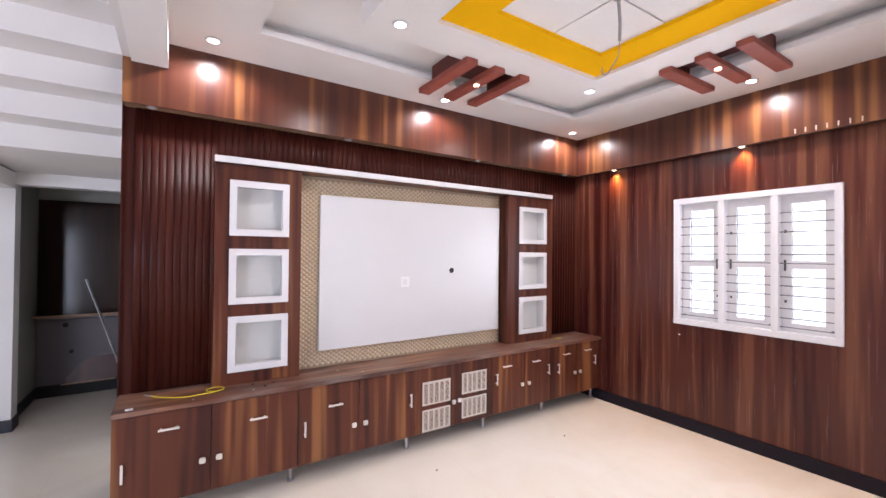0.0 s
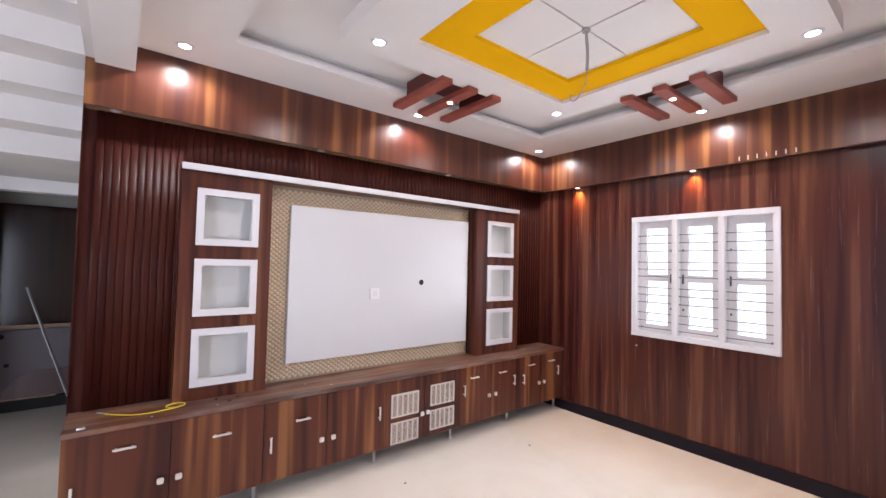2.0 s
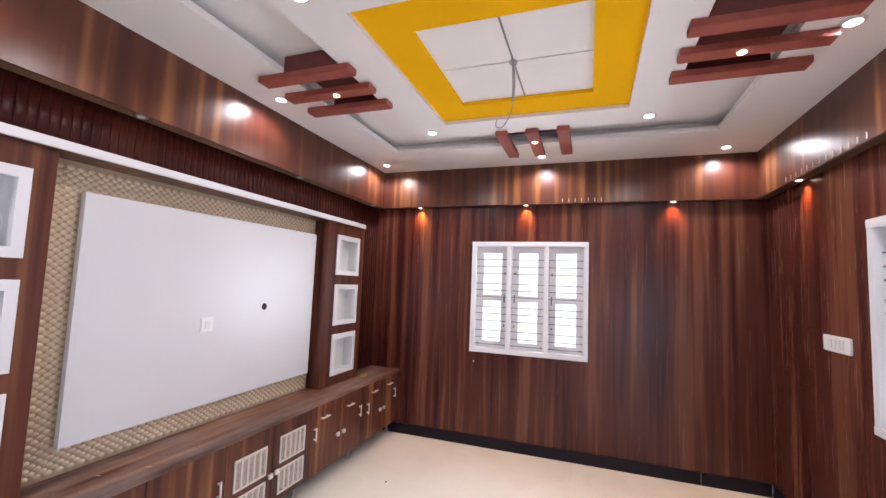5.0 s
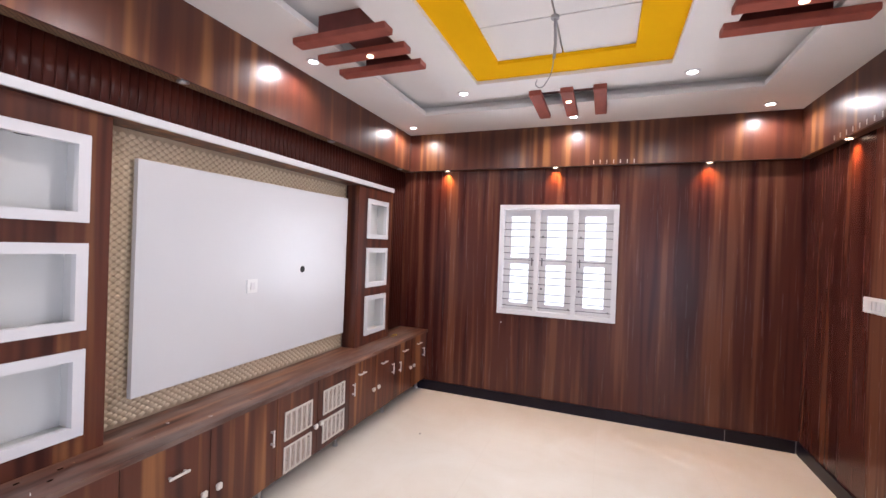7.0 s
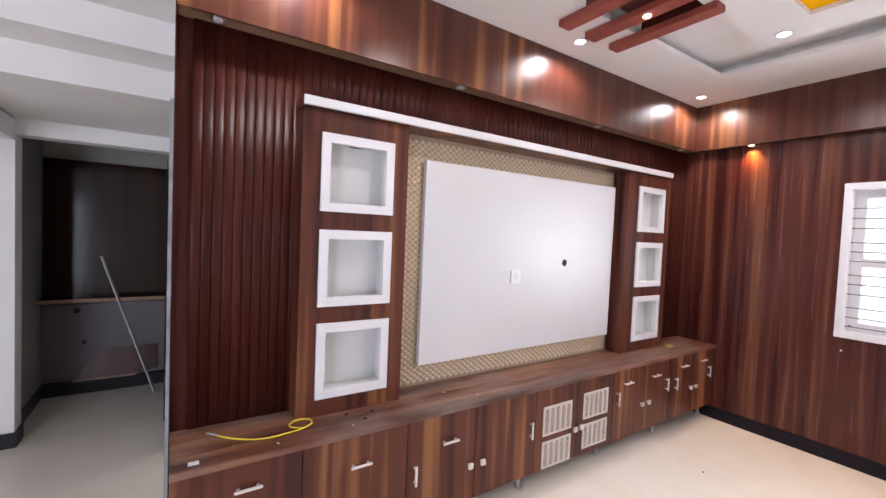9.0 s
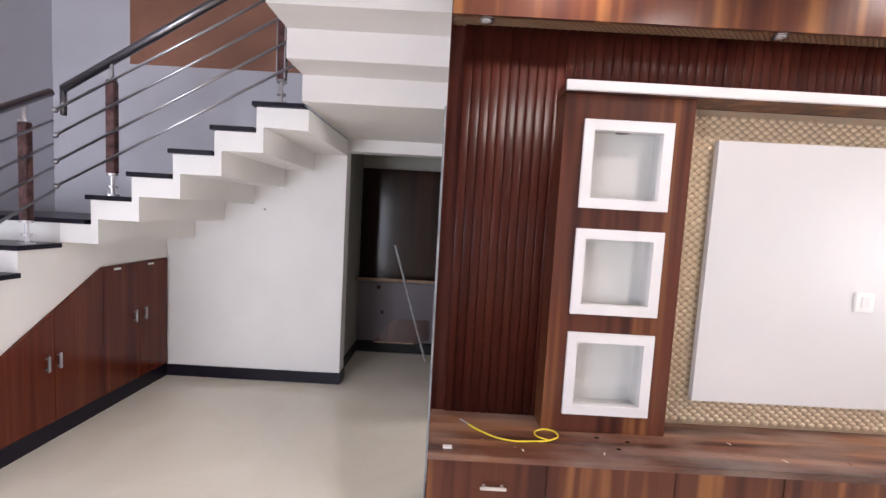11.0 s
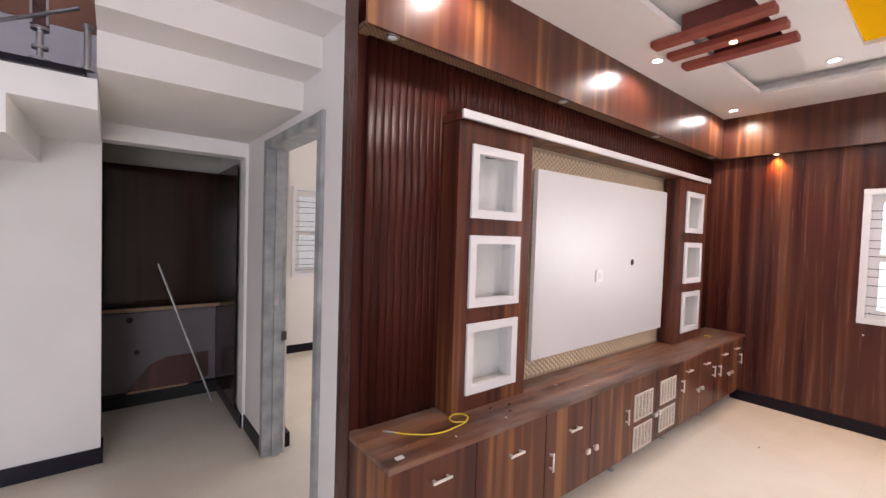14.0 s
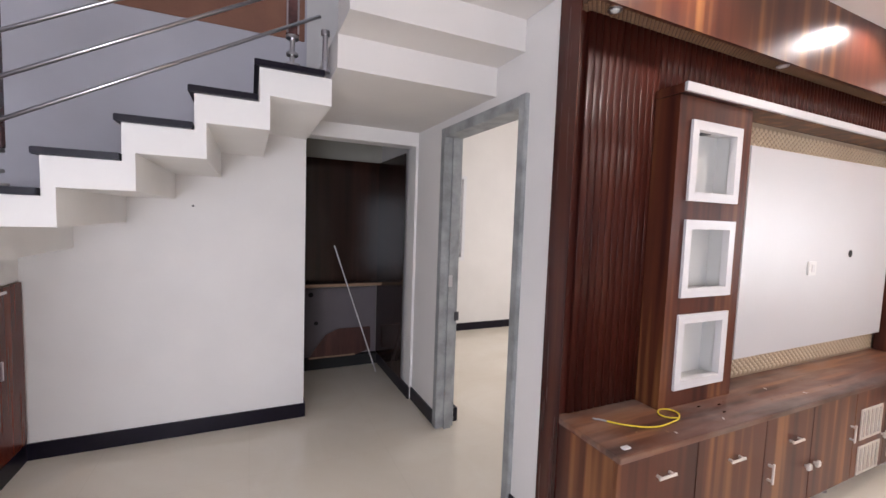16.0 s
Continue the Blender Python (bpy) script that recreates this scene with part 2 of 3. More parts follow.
def part(name, bm, mat, parent=None, label="", smooth=False):
    me = bpy.data.meshes.new(name)
    bmesh.ops.recalc_face_normals(bm, faces=bm.faces)
    bm.to_mesh(me)
    bm.free()
    me.materials.append(mat)
    if smooth:
        me.shade_smooth()
    ob = new(name, me)
    ob.parent = parent
    return tagged(ob, label)


def boxes(name, mat, parent, *items, bevel=0.0, label=""):
    bm = bmesh.new()
    for it in items:
        box(bm, *it, bevel=bevel)
    return part(name, bm, mat, parent, label)


def thing(name, label, category, group="", kind="", at=(0, 0, 0)):
    ob = tagged(new(name), label, category, group, kind)
    ob.matrix_world = Matrix.Translation(at)
    return ob


def setting(name, mat, *items, label="", bevel=0.0):
    return tagged(boxes(name, mat, None, *items, bevel=bevel), label, kind="structure")


def prism(name, mat, parent, outline, axis, lo, hi, label=""):
    """Extrudes an outline of (a, b) along an axis from lo to hi; for y the outline is (x, z), for x it is (y, z)."""
    bm = bmesh.new()
    def at(a, b, c):
        return (a, c, b) if axis == "y" else (c, a, b)
    p = [bm.verts.new(at(a, b, lo)) for a, b in outline]
    q = [bm.verts.new(at(a, b, hi)) for a, b in outline]
    bm.faces.new(p)
    bm.faces.new(q[::-1])
    for i in range(len(p)):
        j = (i + 1) % len(p)
        bm.faces.new((p[i], p[j], q[j], q[i]))
    return part(name, bm, mat, parent, label)


def tube(name, mat, parent, points, r, label="", cyclic=False):
    cu = bpy.data.curves.new(name, "CURVE")
    cu.dimensions, cu.bevel_depth, cu.bevel_resolution = "3D", r, 3
    sp = cu.splines.new("BEZIER")
    sp.bezier_points.add(len(points) - 1)
    for bp, p in zip(sp.bezier_points, points):
        bp.co, bp.handle_left_type, bp.handle_right_type = p, "AUTO", "AUTO"
    tmp = bpy.data.objects.new(name + "_tmp", cu)
    me = bpy.data.meshes.new_from_object(tmp)
    bpy.data.objects.remove(tmp)
    bpy.data.curves.remove(cu)
    me.name = name
    me.materials.clear()
    me.materials.append(mat)
    me.shade_smooth()
    ob = new(name, me)
    ob.parent = parent
    return tagged(ob, label)


# ---------------------------------------------------------------- structure
EX, NY, SY, WX = 3.62, 3.72, 0.09, -3.75      # east panelling, television wall, south panelling, west wall
VALB = 2.36                                    # underside of the wooden valance
TOP = 4.6

setting("floor", M_FLOOR, (-4.0, 4.0, -0.3, 7.6, -0.12, 0.0), label="glossy cream marble tile floor")
# east wall with the window opening
WIN1 = (1.475, 2.590, 0.905, 2.0)
y0, y1, z0, z1 = WIN1
setting("wall_east", M_WALNUT, (EX, 3.74, -0.15, y0, 0, 2.95), (EX, 3.74, y1, NY, 0, 2.95), (EX, 3.74, y0, y1, 0, z0), (EX, 3.74, y0, y1, z1, 2.95), label="walnut laminate wall panelling with a window")
WIN2 = (1.19, 2.30, 0.90, 1.985)
x0, x1, z0, z1 = WIN2
setting("wall_south", M_WALNUT, (0.2, x0, -0.12, SY, 0, 2.95), (x1, EX, -0.12, SY, 0, 2.95), (x0, x1, -0.12, SY, 0, z0), (x0, x1, -0.12, SY, z1, 2.95), label="walnut laminate wall panelling with a window")
setting("wall_south_plain", M_WHITE, (-3.6, 0.2, -0.12, SY, 2.4, 2.95), (-2.0, 0.2, -0.12, SY, 0, 2.4), (-3.9, -3.6, -0.12, SY, 0, 2.95), label="white painted wall beside the assumed unseen entrance")
setting("wall_north", M_WHITE, (-0.39, 3.84, NY, 3.85, 0, 2.95), label="wall behind the television unit")
setting("wall_west", M_STAIRSHADE, (-3.9, WX, SY, 5.59, 0, TOP), label="stairwell wall with its bluish shade in the colour")
# stair wall with the store opening
setting("wall_stair", M_WHITE, (WX, -1.24, 5.436, 5.59, 0, TOP), (-1.24, -0.41, 5.436, 5.59, 2.05, TOP), (-0.41, -0.24, 5.436, 5.59, 0, TOP), label="white painted wall with a store room opening")
# passage wall with the bedroom door
DY0, DY1, DZ = 4.0, 4.965, 2.10
setting("wall_passage", M_WHITE, (-0.39, -0.24, 3.85, DY0, 0, 3.2), (-0.39, -0.24, DY1, 5.436, 0, 3.2), (-0.39, -0.24, DY0, DY1, DZ, 3.2), label="white painted passage wall")
setting("wall_bedroom", M_WHITE, (-0.24, 3.4, 7.2, 7.35, 0, 0.95), (-0.24, 0.53, 7.2, 7.35, 0.95, 2.9), (0.98, 3.4, 7.2, 7.35, 0.95, 2.9), (0.53, 0.98, 7.2, 7.35, 2.06, 2.9), (3.4, 3.55, 3.85, 4.9, 0, 2.9), (3.4, 3.55, 6.1, 7.35, 0, 2.9), (3.4, 3.55, 4.9, 6.1, 0, 0.9), (3.4, 3.55, 4.9, 6.1, 2.0, 2.9), (-0.39, -0.24, 5.59, 7.35, 0, 2.9), label="white painted bedroom walls")
setting("ceiling_bedroom", M_CEIL, (-0.39, 3.55, 3.85, 7.35, 2.9, 3.0))
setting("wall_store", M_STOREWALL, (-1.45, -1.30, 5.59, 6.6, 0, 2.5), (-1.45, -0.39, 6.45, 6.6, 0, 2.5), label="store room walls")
setting("ceiling_store", M_CEIL, (-1.45, -0.39, 5.59, 6.6, 2.5, 2.6))
setting("wall_stairwell", M_CREAM, (-0.391, -0.19, SY, NY, 2.951, TOP), (-0.391, -0.351, SY, 3.80, 2.62, 2.95), (WX, -0.35, 2.0, 2.1, 2.95, TOP), (-0.35, -0.24, NY, 4.1, 3.2, TOP), (-0.35, -0.24, 5.1, 5.436, 3.2, TOP), (-0.35, -0.24, 4.1, 5.1, 3.2, 3.5), (-0.35, -0.24, 4.1, 5.1, 4.3, TOP), label="upper stairwell walls")
setting("ceiling_stairwell", M_CEIL, (-3.9, -0.19, 2.0, 5.59, TOP, TOP + 0.1))
setting("ceiling_hall", M_CEIL, (-3.9, -0.35, -0.12, 2.1, 2.85, 2.95))

# false ceiling
IX0, IX1, IY0, IY1 = 0.72, 2.66, 1.00, 2.78
OX0, OX1, OY0, OY1 = 0.27, 2.95, 0.60, 3.16
YX0, YX1, YY0, YY1 = 1.045, 2.385, 1.238, 2.50
VX0, VX1, VY0, VY1 = 1.29, 2.157, 1.458, 2.29
def ring(a, b, z0, z1):
    (ax0, ax1, ay0, ay1), (bx0, bx1, by0, by1) = a, b
    return [(ax0, bx0, ay0, ay1, z0, z1), (bx1, ax1, ay0, ay1, z0, z1), (bx0, bx1, ay0, by0, z0, z1), (bx0, bx1, by1, ay1, z0, z1)]
setting("ceiling", M_CEIL, *ring((-0.17, EX, SY, NY), (OX0, OX1, OY0, OY1), CEIL, 2.785), *ring((-0.17, EX, SY, NY), (OX0, OX1 + 0.10, OY0 - 0.10, OY1 + 0.10), 2.785, 2.90), *ring((IX0, IX1, IY0, IY1), (YX0, YX1, YY0, YY1), CEIL, 2.90), (-0.17, EX, SY, NY, 2.99, 3.08), *ring((OX0 + 0.001, OX1 + 0.095, OY0 - 0.095, OY1 + 0.095), (IX0, IX1, IY0, IY1), 2.855, 2.90), label="white stepped gypsum false ceiling")
setting("ceiling_beam", M_CEIL, (-0.35, -0.17, SY, NY, 2.60, 2.95), label="white dropped ceiling beam")
for it in ring((YX0, YX1, YY0, YY1), (VX0, VX1, VY0, VY1), 2.775, 2.90):
    setting("ceiling_yellow", M_YELLOW, it, label="yellow painted recessed ceiling border")
W, H = (VX0 + VX1) / 2, (VY0 + VY1) / 2
g = 0.005
setting("ceiling_centre", M_CEIL, (VX0, W - g, VY0, H - g, 2.80, 2.90), (W + g, VX1, VY0, H - g, 2.80, 2.90), (VX0, W - g, H + g, VY1, 2.80, 2.90), (W + g, VX1, H + g, VY1, 2.80, 2.90), label="white four part centre panel")

# valance of wood round three sides
VE, VN, VS = 3.55, 3.60, 0.17
setting("valance_north", M_VALANCE, (-0.39, EX, VN, VN + 0.018, VALB, CEIL), label="walnut laminate valance")
setting("valance_east", M_VALANCE, (VE, VE + 0.018, VS + 0.0, VN, VALB, CEIL), label="walnut laminate valance")
setting("valance_south", M_VALANCE, (0.2, VE, VS - 0.018, VS, VALB, CEIL), label="walnut laminate valance")
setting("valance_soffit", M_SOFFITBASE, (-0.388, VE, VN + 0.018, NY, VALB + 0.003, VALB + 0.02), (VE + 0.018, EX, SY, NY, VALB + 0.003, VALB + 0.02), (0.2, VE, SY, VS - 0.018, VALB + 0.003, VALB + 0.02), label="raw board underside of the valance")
bm = bmesh.new()
EMB = 0.024
for k in range(int(3.92 / EMB)):
    for j in range(8):
        ex, ey = -0.376 + EMB * k + (EMB / 2 if j % 2 else 0), VN + 0.026 + j * 0.0118
        c = bm.verts.new((ex, ey, VALB - 0.0015))
        q = [bm.verts.new((ex + dx, ey + dy, VALB + 0.003)) for dx, dy in ((-EMB * .42, 0), (0, -0.0098), (EMB * .42, 0), (0, 0.0098))]
        for i in range(4):
            bm.faces.new((q[i], q[(i + 1) % 4], c))
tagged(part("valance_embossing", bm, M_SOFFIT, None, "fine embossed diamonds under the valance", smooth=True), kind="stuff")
setting("wall_end_panel", M_WALNUT, (-0.395, -0.39, 3.675, 3.80, 0.0, 2.60), label="brown laminate end panel")

# skirtings
SK = 0.10
setting("baseboard", M_GRANITE, (EX - 0.012, EX, SY, 3.69, 0, SK), (0.2, EX - 0.012, SY, SY + 0.012, 0, SK), (WX, -1.24, 5.424, 5.436, 0, SK), (-1.24, -1.228, 5.424, 5.59, 0, SK), (-0.402, -0.39, DY1, 5.436, 0, SK), (-0.402, -0.39, 3.87, DY0, 0, SK), (-1.30, -0.41, 6.43, 6.45, 0, SK), (-1.30, -1.285, 5.59, 6.43, 0, SK), (-0.425, -0.41, 5.436, 6.43, 0, SK), (-0.24, 3.4, 7.188, 7.2, 0, SK), (-0.24, -0.205, DY1, 7.19, 0, SK), (-0.24, -0.228, 3.85, DY0, 0, SK), (-2.792, -2.768, 2.4, 5.424, 0, 0.11), label="black granite skirting")

joints = [(EX - 0.0128, EX - 0.012, y, y + 0.004, 0.001, SK) for y in (0.587,)]
setting("skirting_joint", M_WIREGREY, *joints, (EX - 0.0155, EX - 0.012, SY + 0.012, SY + 0.0155, 0.001, SK + 0.002), label="pale grout joints between the skirting stones")

# bedroom door frame
d = thing("door_1", "grey primed wooden door frame standing open without a leaf", "door", kind="structure")
boxes("door_frame", M_GREYFRAME, d, (-0.41, -0.27, DY0 + 0.002, DY0 + 0.06, 0, DZ), (-0.41, -0.27, DY1 - 0.06, DY1 - 0.002, 0, DZ), (-0.41, -0.27, DY0 + 0.06, DY1 - 0.06, DZ - 0.06, DZ - 0.002), bevel=0.004)
boxes("door_stop", M_GREYFRAME, d, (-0.35, -0.30, DY0 + 0.06, DY0 + 0.078, 0, DZ - 0.06), (-0.35, -0.30, DY1 - 0.078, DY1 - 0.06, 0, DZ - 0.06))
boxes("strike_plate", M_BAR, d, (-0.300, -0.268, DY1 - 0.085, DY1 - 0.0785, 0.78, 0.84))
boxes("old_lock_mark", M_STEEL, d, (-0.355, -0.325, DY1 - 0.081, DY1 - 0.0785, 1.02, 1.10))
boxes("hinge", M_STEEL, d, (-0.32, -0.302, DY0 + 0.0785, DY0 + 0.081, 1.62, 1.72))


# ---------------------------------------------------------------- windows
BARS = [0.13, 0.20, 0.27, 0.37, 0.435, 0.50, 0.60, 0.665, 0.735, 0.83, 0.90, 0.965]


def window(name, w, h, m, bays=3):
    """A window in its own axes: x across, y outwards, z up from the sill."""
    ob = thing(name, "white three bay window with iron grille bars and shutters", "window", kind="structure")
    f = 0.045
    bay = (w - f * (bays + 1)) / bays
    items = [(0, w, -0.025, 0.09, 0, f), (0, w, -0.025, 0.09, h - f, h)]
    for i in range(bays + 1):
        a = i * (bay + f)
        items.append((a, a + f, -0.022, 0.09, f, h - f))
    boxes("window_frame", M_WINDOW, ob, *items, bevel=0.003)
    for i in range(bays):
        a = f + i * (bay + f)
        for frac in BARS:
            bm = bmesh.new()
            z = h - f - (h - 2 * f) * frac
            cyl(bm, 0.0042, (a - 0.01, 0.02, z), (a + bay + 0.01, 0.02, z), 8)
            part("grille_bar", bm, M_GRILLE, ob)
        s = thing("shutter", "white shutter leaf with two glass panes", "")
        s.parent = ob
        st = 0.062
        zm = h * 0.49
        boxes("leaf", M_FRAMEWHITE, s, (a, a + st, 0.05, 0.08, f, h - f), (a + bay - st, a + bay, 0.05, 0.08, f, h - f), (a + st, a + bay - st, 0.05, 0.08, f, f + st), (a + st, a + bay - st, 0.05, 0.08, h - f - st, h - f), (a + st, a + bay - st, 0.05, 0.08, zm - 0.028, zm + 0.028))
        for za, zb in ((f + st, zm - 0.028), (zm + 0.028, h - f - st)):
            p = boxes("pane", M_GLASS, s, (a + st, a + bay - st, 0.062, 0.068, za, zb))
            p.visible_shadow = False
        ha = a + bay - 0.035 if i == 0 else a + 0.02
        boxes("shutter_handle", M_BAR, s, (ha, ha + 0.009, 0.030, 0.05, zm - 0.045, zm + 0.035), bevel=0.002)
        bm = bmesh.new()
        kx = a + 0.022 if i == 0 else a + bay - 0.022
        cyl(bm, 0.008, (kx, 0.036, f + 0.035), (kx, 0.05, f + 0.035), 12)
        part("shutter_stop", bm, M_BAR, s)
        boxes("lower_latch", M_BAR, s, (ha, ha + 0.012, 0.040, 0.05, h * 0.235, h * 0.252))
        boxes("latch", M_BAR, s, (ha, ha + 0.012, 0.040, 0.05, h * 0.705, h * 0.725))
    ob.matrix_world = m
    return ob


window("window_1", 1.115, 1.095, Matrix.Translation((EX, 2.590, 0.905)) @ pose(0, 0, 0, 0, 0, -90))
window("window_2", 1.11, 1.085, Matrix.Translation((2.30, SY, 0.90)) @ pose(0, 0, 0, 0, 0, 180))
window("window_3", 0.45, 1.11, Matrix.Translation((0.53, 7.2, 0.95)), 1)

# ---------------------------------------------------------------- television wall
slats = thing("slatted_panel", "dark maroon vertical wooden slats along the television wall", "wall panel")
boxes("backing_board", M_DARKWOOD, slats, (-0.39, EX, NY - 0.012, NY, 0.0, 2.60))
def slat(z0):
    """A half-round moulded slat, 39 mm wide, from height z0 to the valance."""
    w, edge, crest = 0.0388, 3.6935, 3.6905
    arc = [(w * k / 8, edge - (edge - crest) * math.sin(math.pi * k / 8) ** 0.8) for k in range(9)]
    bm = bmesh.new()
    rows = [[bm.verts.new((x, y, z)) for x, y in [(0, NY - 0.012)] + arc + [(w, NY - 0.012)]] for z in (z0, VALB)]
    for k in range(10):
        bm.faces.new((rows[0][k], rows[0][k + 1], rows[1][k + 1], rows[1][k])).smooth = 0 < k < 9
    bm.faces.new(rows[0])
    bm.faces.new(rows[1])
    return part("slat", bm, M_DARKWOOD, slats)


me_full, me_short = slat(0.652), slat(2.064)
me_full.location.x, me_short.location.x = -0.332, 0.10
x = -0.332 + 0.04
while x < EX - 0.03:
    o = new("slat", (me_short if 0.09 < x < 3.08 else me_full).data)
    o.parent, o.location.x = slats, x
    x += 0.04
bpy.data.objects.remove(me_short)


def niche_pillar(x0, x1, n0, n1, name="niche_pillar"):
    ob = thing(name, "walnut pillar with three white framed display niches", "display niche", "niche pillars of the television wall")
    P, B = 3.565, 3.662
    zs = [(0.733, 1.087), (1.165, 1.521), (1.605, 1.961)]
    items = [(x0, n0, P, 3.687, 0.652, 2.06), (n1, x1, P, 3.687, 0.652, 2.06)]
    prev = 0.652
    for a, b in zs:
        items.append((n0, n1, P, B, prev, a))
        prev = b
    items.append((n0, n1, P, B, prev, 2.06))
    boxes("pillar_body", M_WALNUT2, ob, *items)
    for a, b in zs:
        fr = boxes("niche_frame", M_FRAMEWHITE, ob, (n0, n0 + 0.042, P - 0.012, P + 0.02, a, b), (n1 - 0.042, n1, P - 0.012, P + 0.02, a, b), (n0 + 0.042, n1 - 0.042, P - 0.012, P + 0.02, a, a + 0.042), (n0 + 0.042, n1 - 0.042, P - 0.012, P + 0.02, b - 0.042, b))
        boxes("niche_lining", M_NICHESHADE, ob, (n0 + 0.001, n0 + 0.03, P + 0.02, B, a, b), (n1 - 0.03, n1 - 0.001, P + 0.02, B, a, b), (n0 + 0.03, n1 - 0.03, P + 0.02, B, a, a + 0.03), (n0 + 0.03, n1 - 0.03, P + 0.02, B, b - 0.03, b), (n0 + 0.03, n1 - 0.03, B - 0.004, B, a + 0.03, b - 0.03))
        bm = bmesh.new()
        c = ((n0 + n1) / 2, P + 0.055)
        cyl(bm, 0.030, (*c, b - 0.036), (*c, b - 0.030), 24, 0.026)
        part("niche_spotlight", bm, M_BAR, ob, "switched off round recessed spotlight")
    return ob


niche_pillar(0.083, 0.610, 0.165, 0.528)
niche_pillar(2.524, 3.118, 2.662, 3.028)
shelf = thing("pelmet_shelf", "walnut pelmet board with a white front edge above the niches", "shelf")
boxes("board", M_WALNUT2, shelf, (0.078, 3.095, 3.545, 3.687, 2.062, 2.100))
boxes("front_edge", M_GLOSSWHITE, shelf, (0.075, 3.088, 3.53, 3.545, 2.064, 2.104), bevel=0.002)

gold = thing("embossed_panel", "champagne gold panel embossed with small diamonds", "wall panel")
boxes("panel_board", M_GOLDBASE, gold, (0.612, 2.522, NY - 0.024, NY - 0.014, 0.652, 2.062))
bm = bmesh.new()
px, pz = 0.042, 0.033
j = 0
z = 0.676
while z < 2.045:
    x = 0.642 + (px / 2 if j % 2 else 0)
    while x < 2.49:
        if not (0.82 < x < 2.42 and 0.83 < z < 1.89):
            c = bm.verts.new((x, NY - 0.0300, z))
            rings = []
            for f, y in ((0.40, NY - 0.0290), (0.80, NY - 0.0245)):
                rings.append([bm.verts.new((x + f * px * 0.49 * math.cos(a) * (1.0 if n % 2 == 0 else 0.88), y, z + f * pz * 0.49 * math.sin(a) * (1.0 if n % 2 == 0 else 0.88))) for n, a in enumerate(math.pi / 4 * k for k in range(8))])
            for i in range(8):
                q = (i + 1) % 8
                bm.faces.new((rings[0][i], rings[0][q], c))
                bm.faces.new((rings[1][i], rings[1][q], rings[0][q], rings[0][i]))
        x += px
    z += pz / 2
    j += 1
tagged(part("embossing", bm, M_GOLD, gold, smooth=True), kind="stuff")

tv = thing("television_panel", "glossy white laminate back panel for a television", "wall panel")
prism("panel", M_GLOSSWHITE, tv, [(0.765, 0.784), (2.468, 0.792), (2.476, 1.936), (0.768, 1.924)], "y", 3.645, 3.674)
boxes("spacer", M_BLACK, tv, (0.86, 2.38, 3.674, NY - 0.024, 0.87, 1.85))
bm = bmesh.new()
cyl(bm, 0.024, (1.930, 3.6435, 1.355), (1.930, 3.6495, 1.355), 24)
part("cable_hole", bm, M_BLACK, tv, "round black cable hole")
sw = thing("socket_plate", "small white socket plate on the television panel", "socket")
boxes("plate", M_PLASTIC, sw, (1.42, 1.505, 3.634, 3.6448, 1.225, 1.31), bevel=0.003)
boxes("rocker", M_FRAMEWHITE, sw, (1.445, 1.48, 3.630, 3.634, 1.245, 1.29), bevel=0.001)

# low cabinets
CF, CB, CZ0, CZ1 = 3.36, NY - 0.026, 0.125, 0.622


def handle(parent, x, z, vertical, y=None):
    y = CF if y is None else y
    L, bm = 0.05, bmesh.new()
    if vertical:
        box(bm, x - 0.006, x + 0.006, y - 0.026, y - 0.018, z - L, z + L, 0.002)
        for s in (-0.035, 0.035):
            box(bm, x - 0.004, x + 0.004, y - 0.018, y + 0.001, z + s - 0.005, z + s + 0.005)
    else:
        box(bm, x - L, x + L, y - 0.026, y - 0.018, z - 0.006, z + 0.006, 0.002)
        for s in (-0.035, 0.035):
            box(bm, x + s - 0.005, x + s + 0.005, y - 0.018, y + 0.001, z - 0.004, z + 0.004)
    part("handle", bm, M_HANDLE, parent, "satin steel bar handle")


def knob(parent, x, z):
    bm = bmesh.new()
    box(bm, x - 0.016, x + 0.016, CF - 0.026, CF - 0.010, z - 0.016, z + 0.016, 0.004)
    cyl(bm, 0.007, (x, CF - 0.010, z), (x, CF + 0.001, z), 10)
    part("knob", bm, M_HANDLE, parent, "square satin steel knob")


def vent(parent, x0, x1, z0, z1):
    e = 0.012
    n = 5
    items = [(x0, x1, CF - 0.006, CF, z0, z0 + e), (x0, x1, CF - 0.006, CF, z1 - e, z1)]
    step = (x1 - x0 - e) / n
    for i in range(n + 1):
        items.append((x0 + i * step, x0 + i * step + e, CF - 0.006, CF, z0 + e, z1 - e))
    boxes("vent_grille", M_VENT, parent, *items, label="pale plastic ventilation grille")
    sl = []
    zz = z0 + e + 0.006
    while zz < z1 - e - 0.004:
        sl.append((x0 + e, x1 - e, CF - 0.002, CF - 0.0005, zz, zz + 0.004))
        zz += 0.010
    boxes("vent_louvre", M_VENT, parent, *sl)


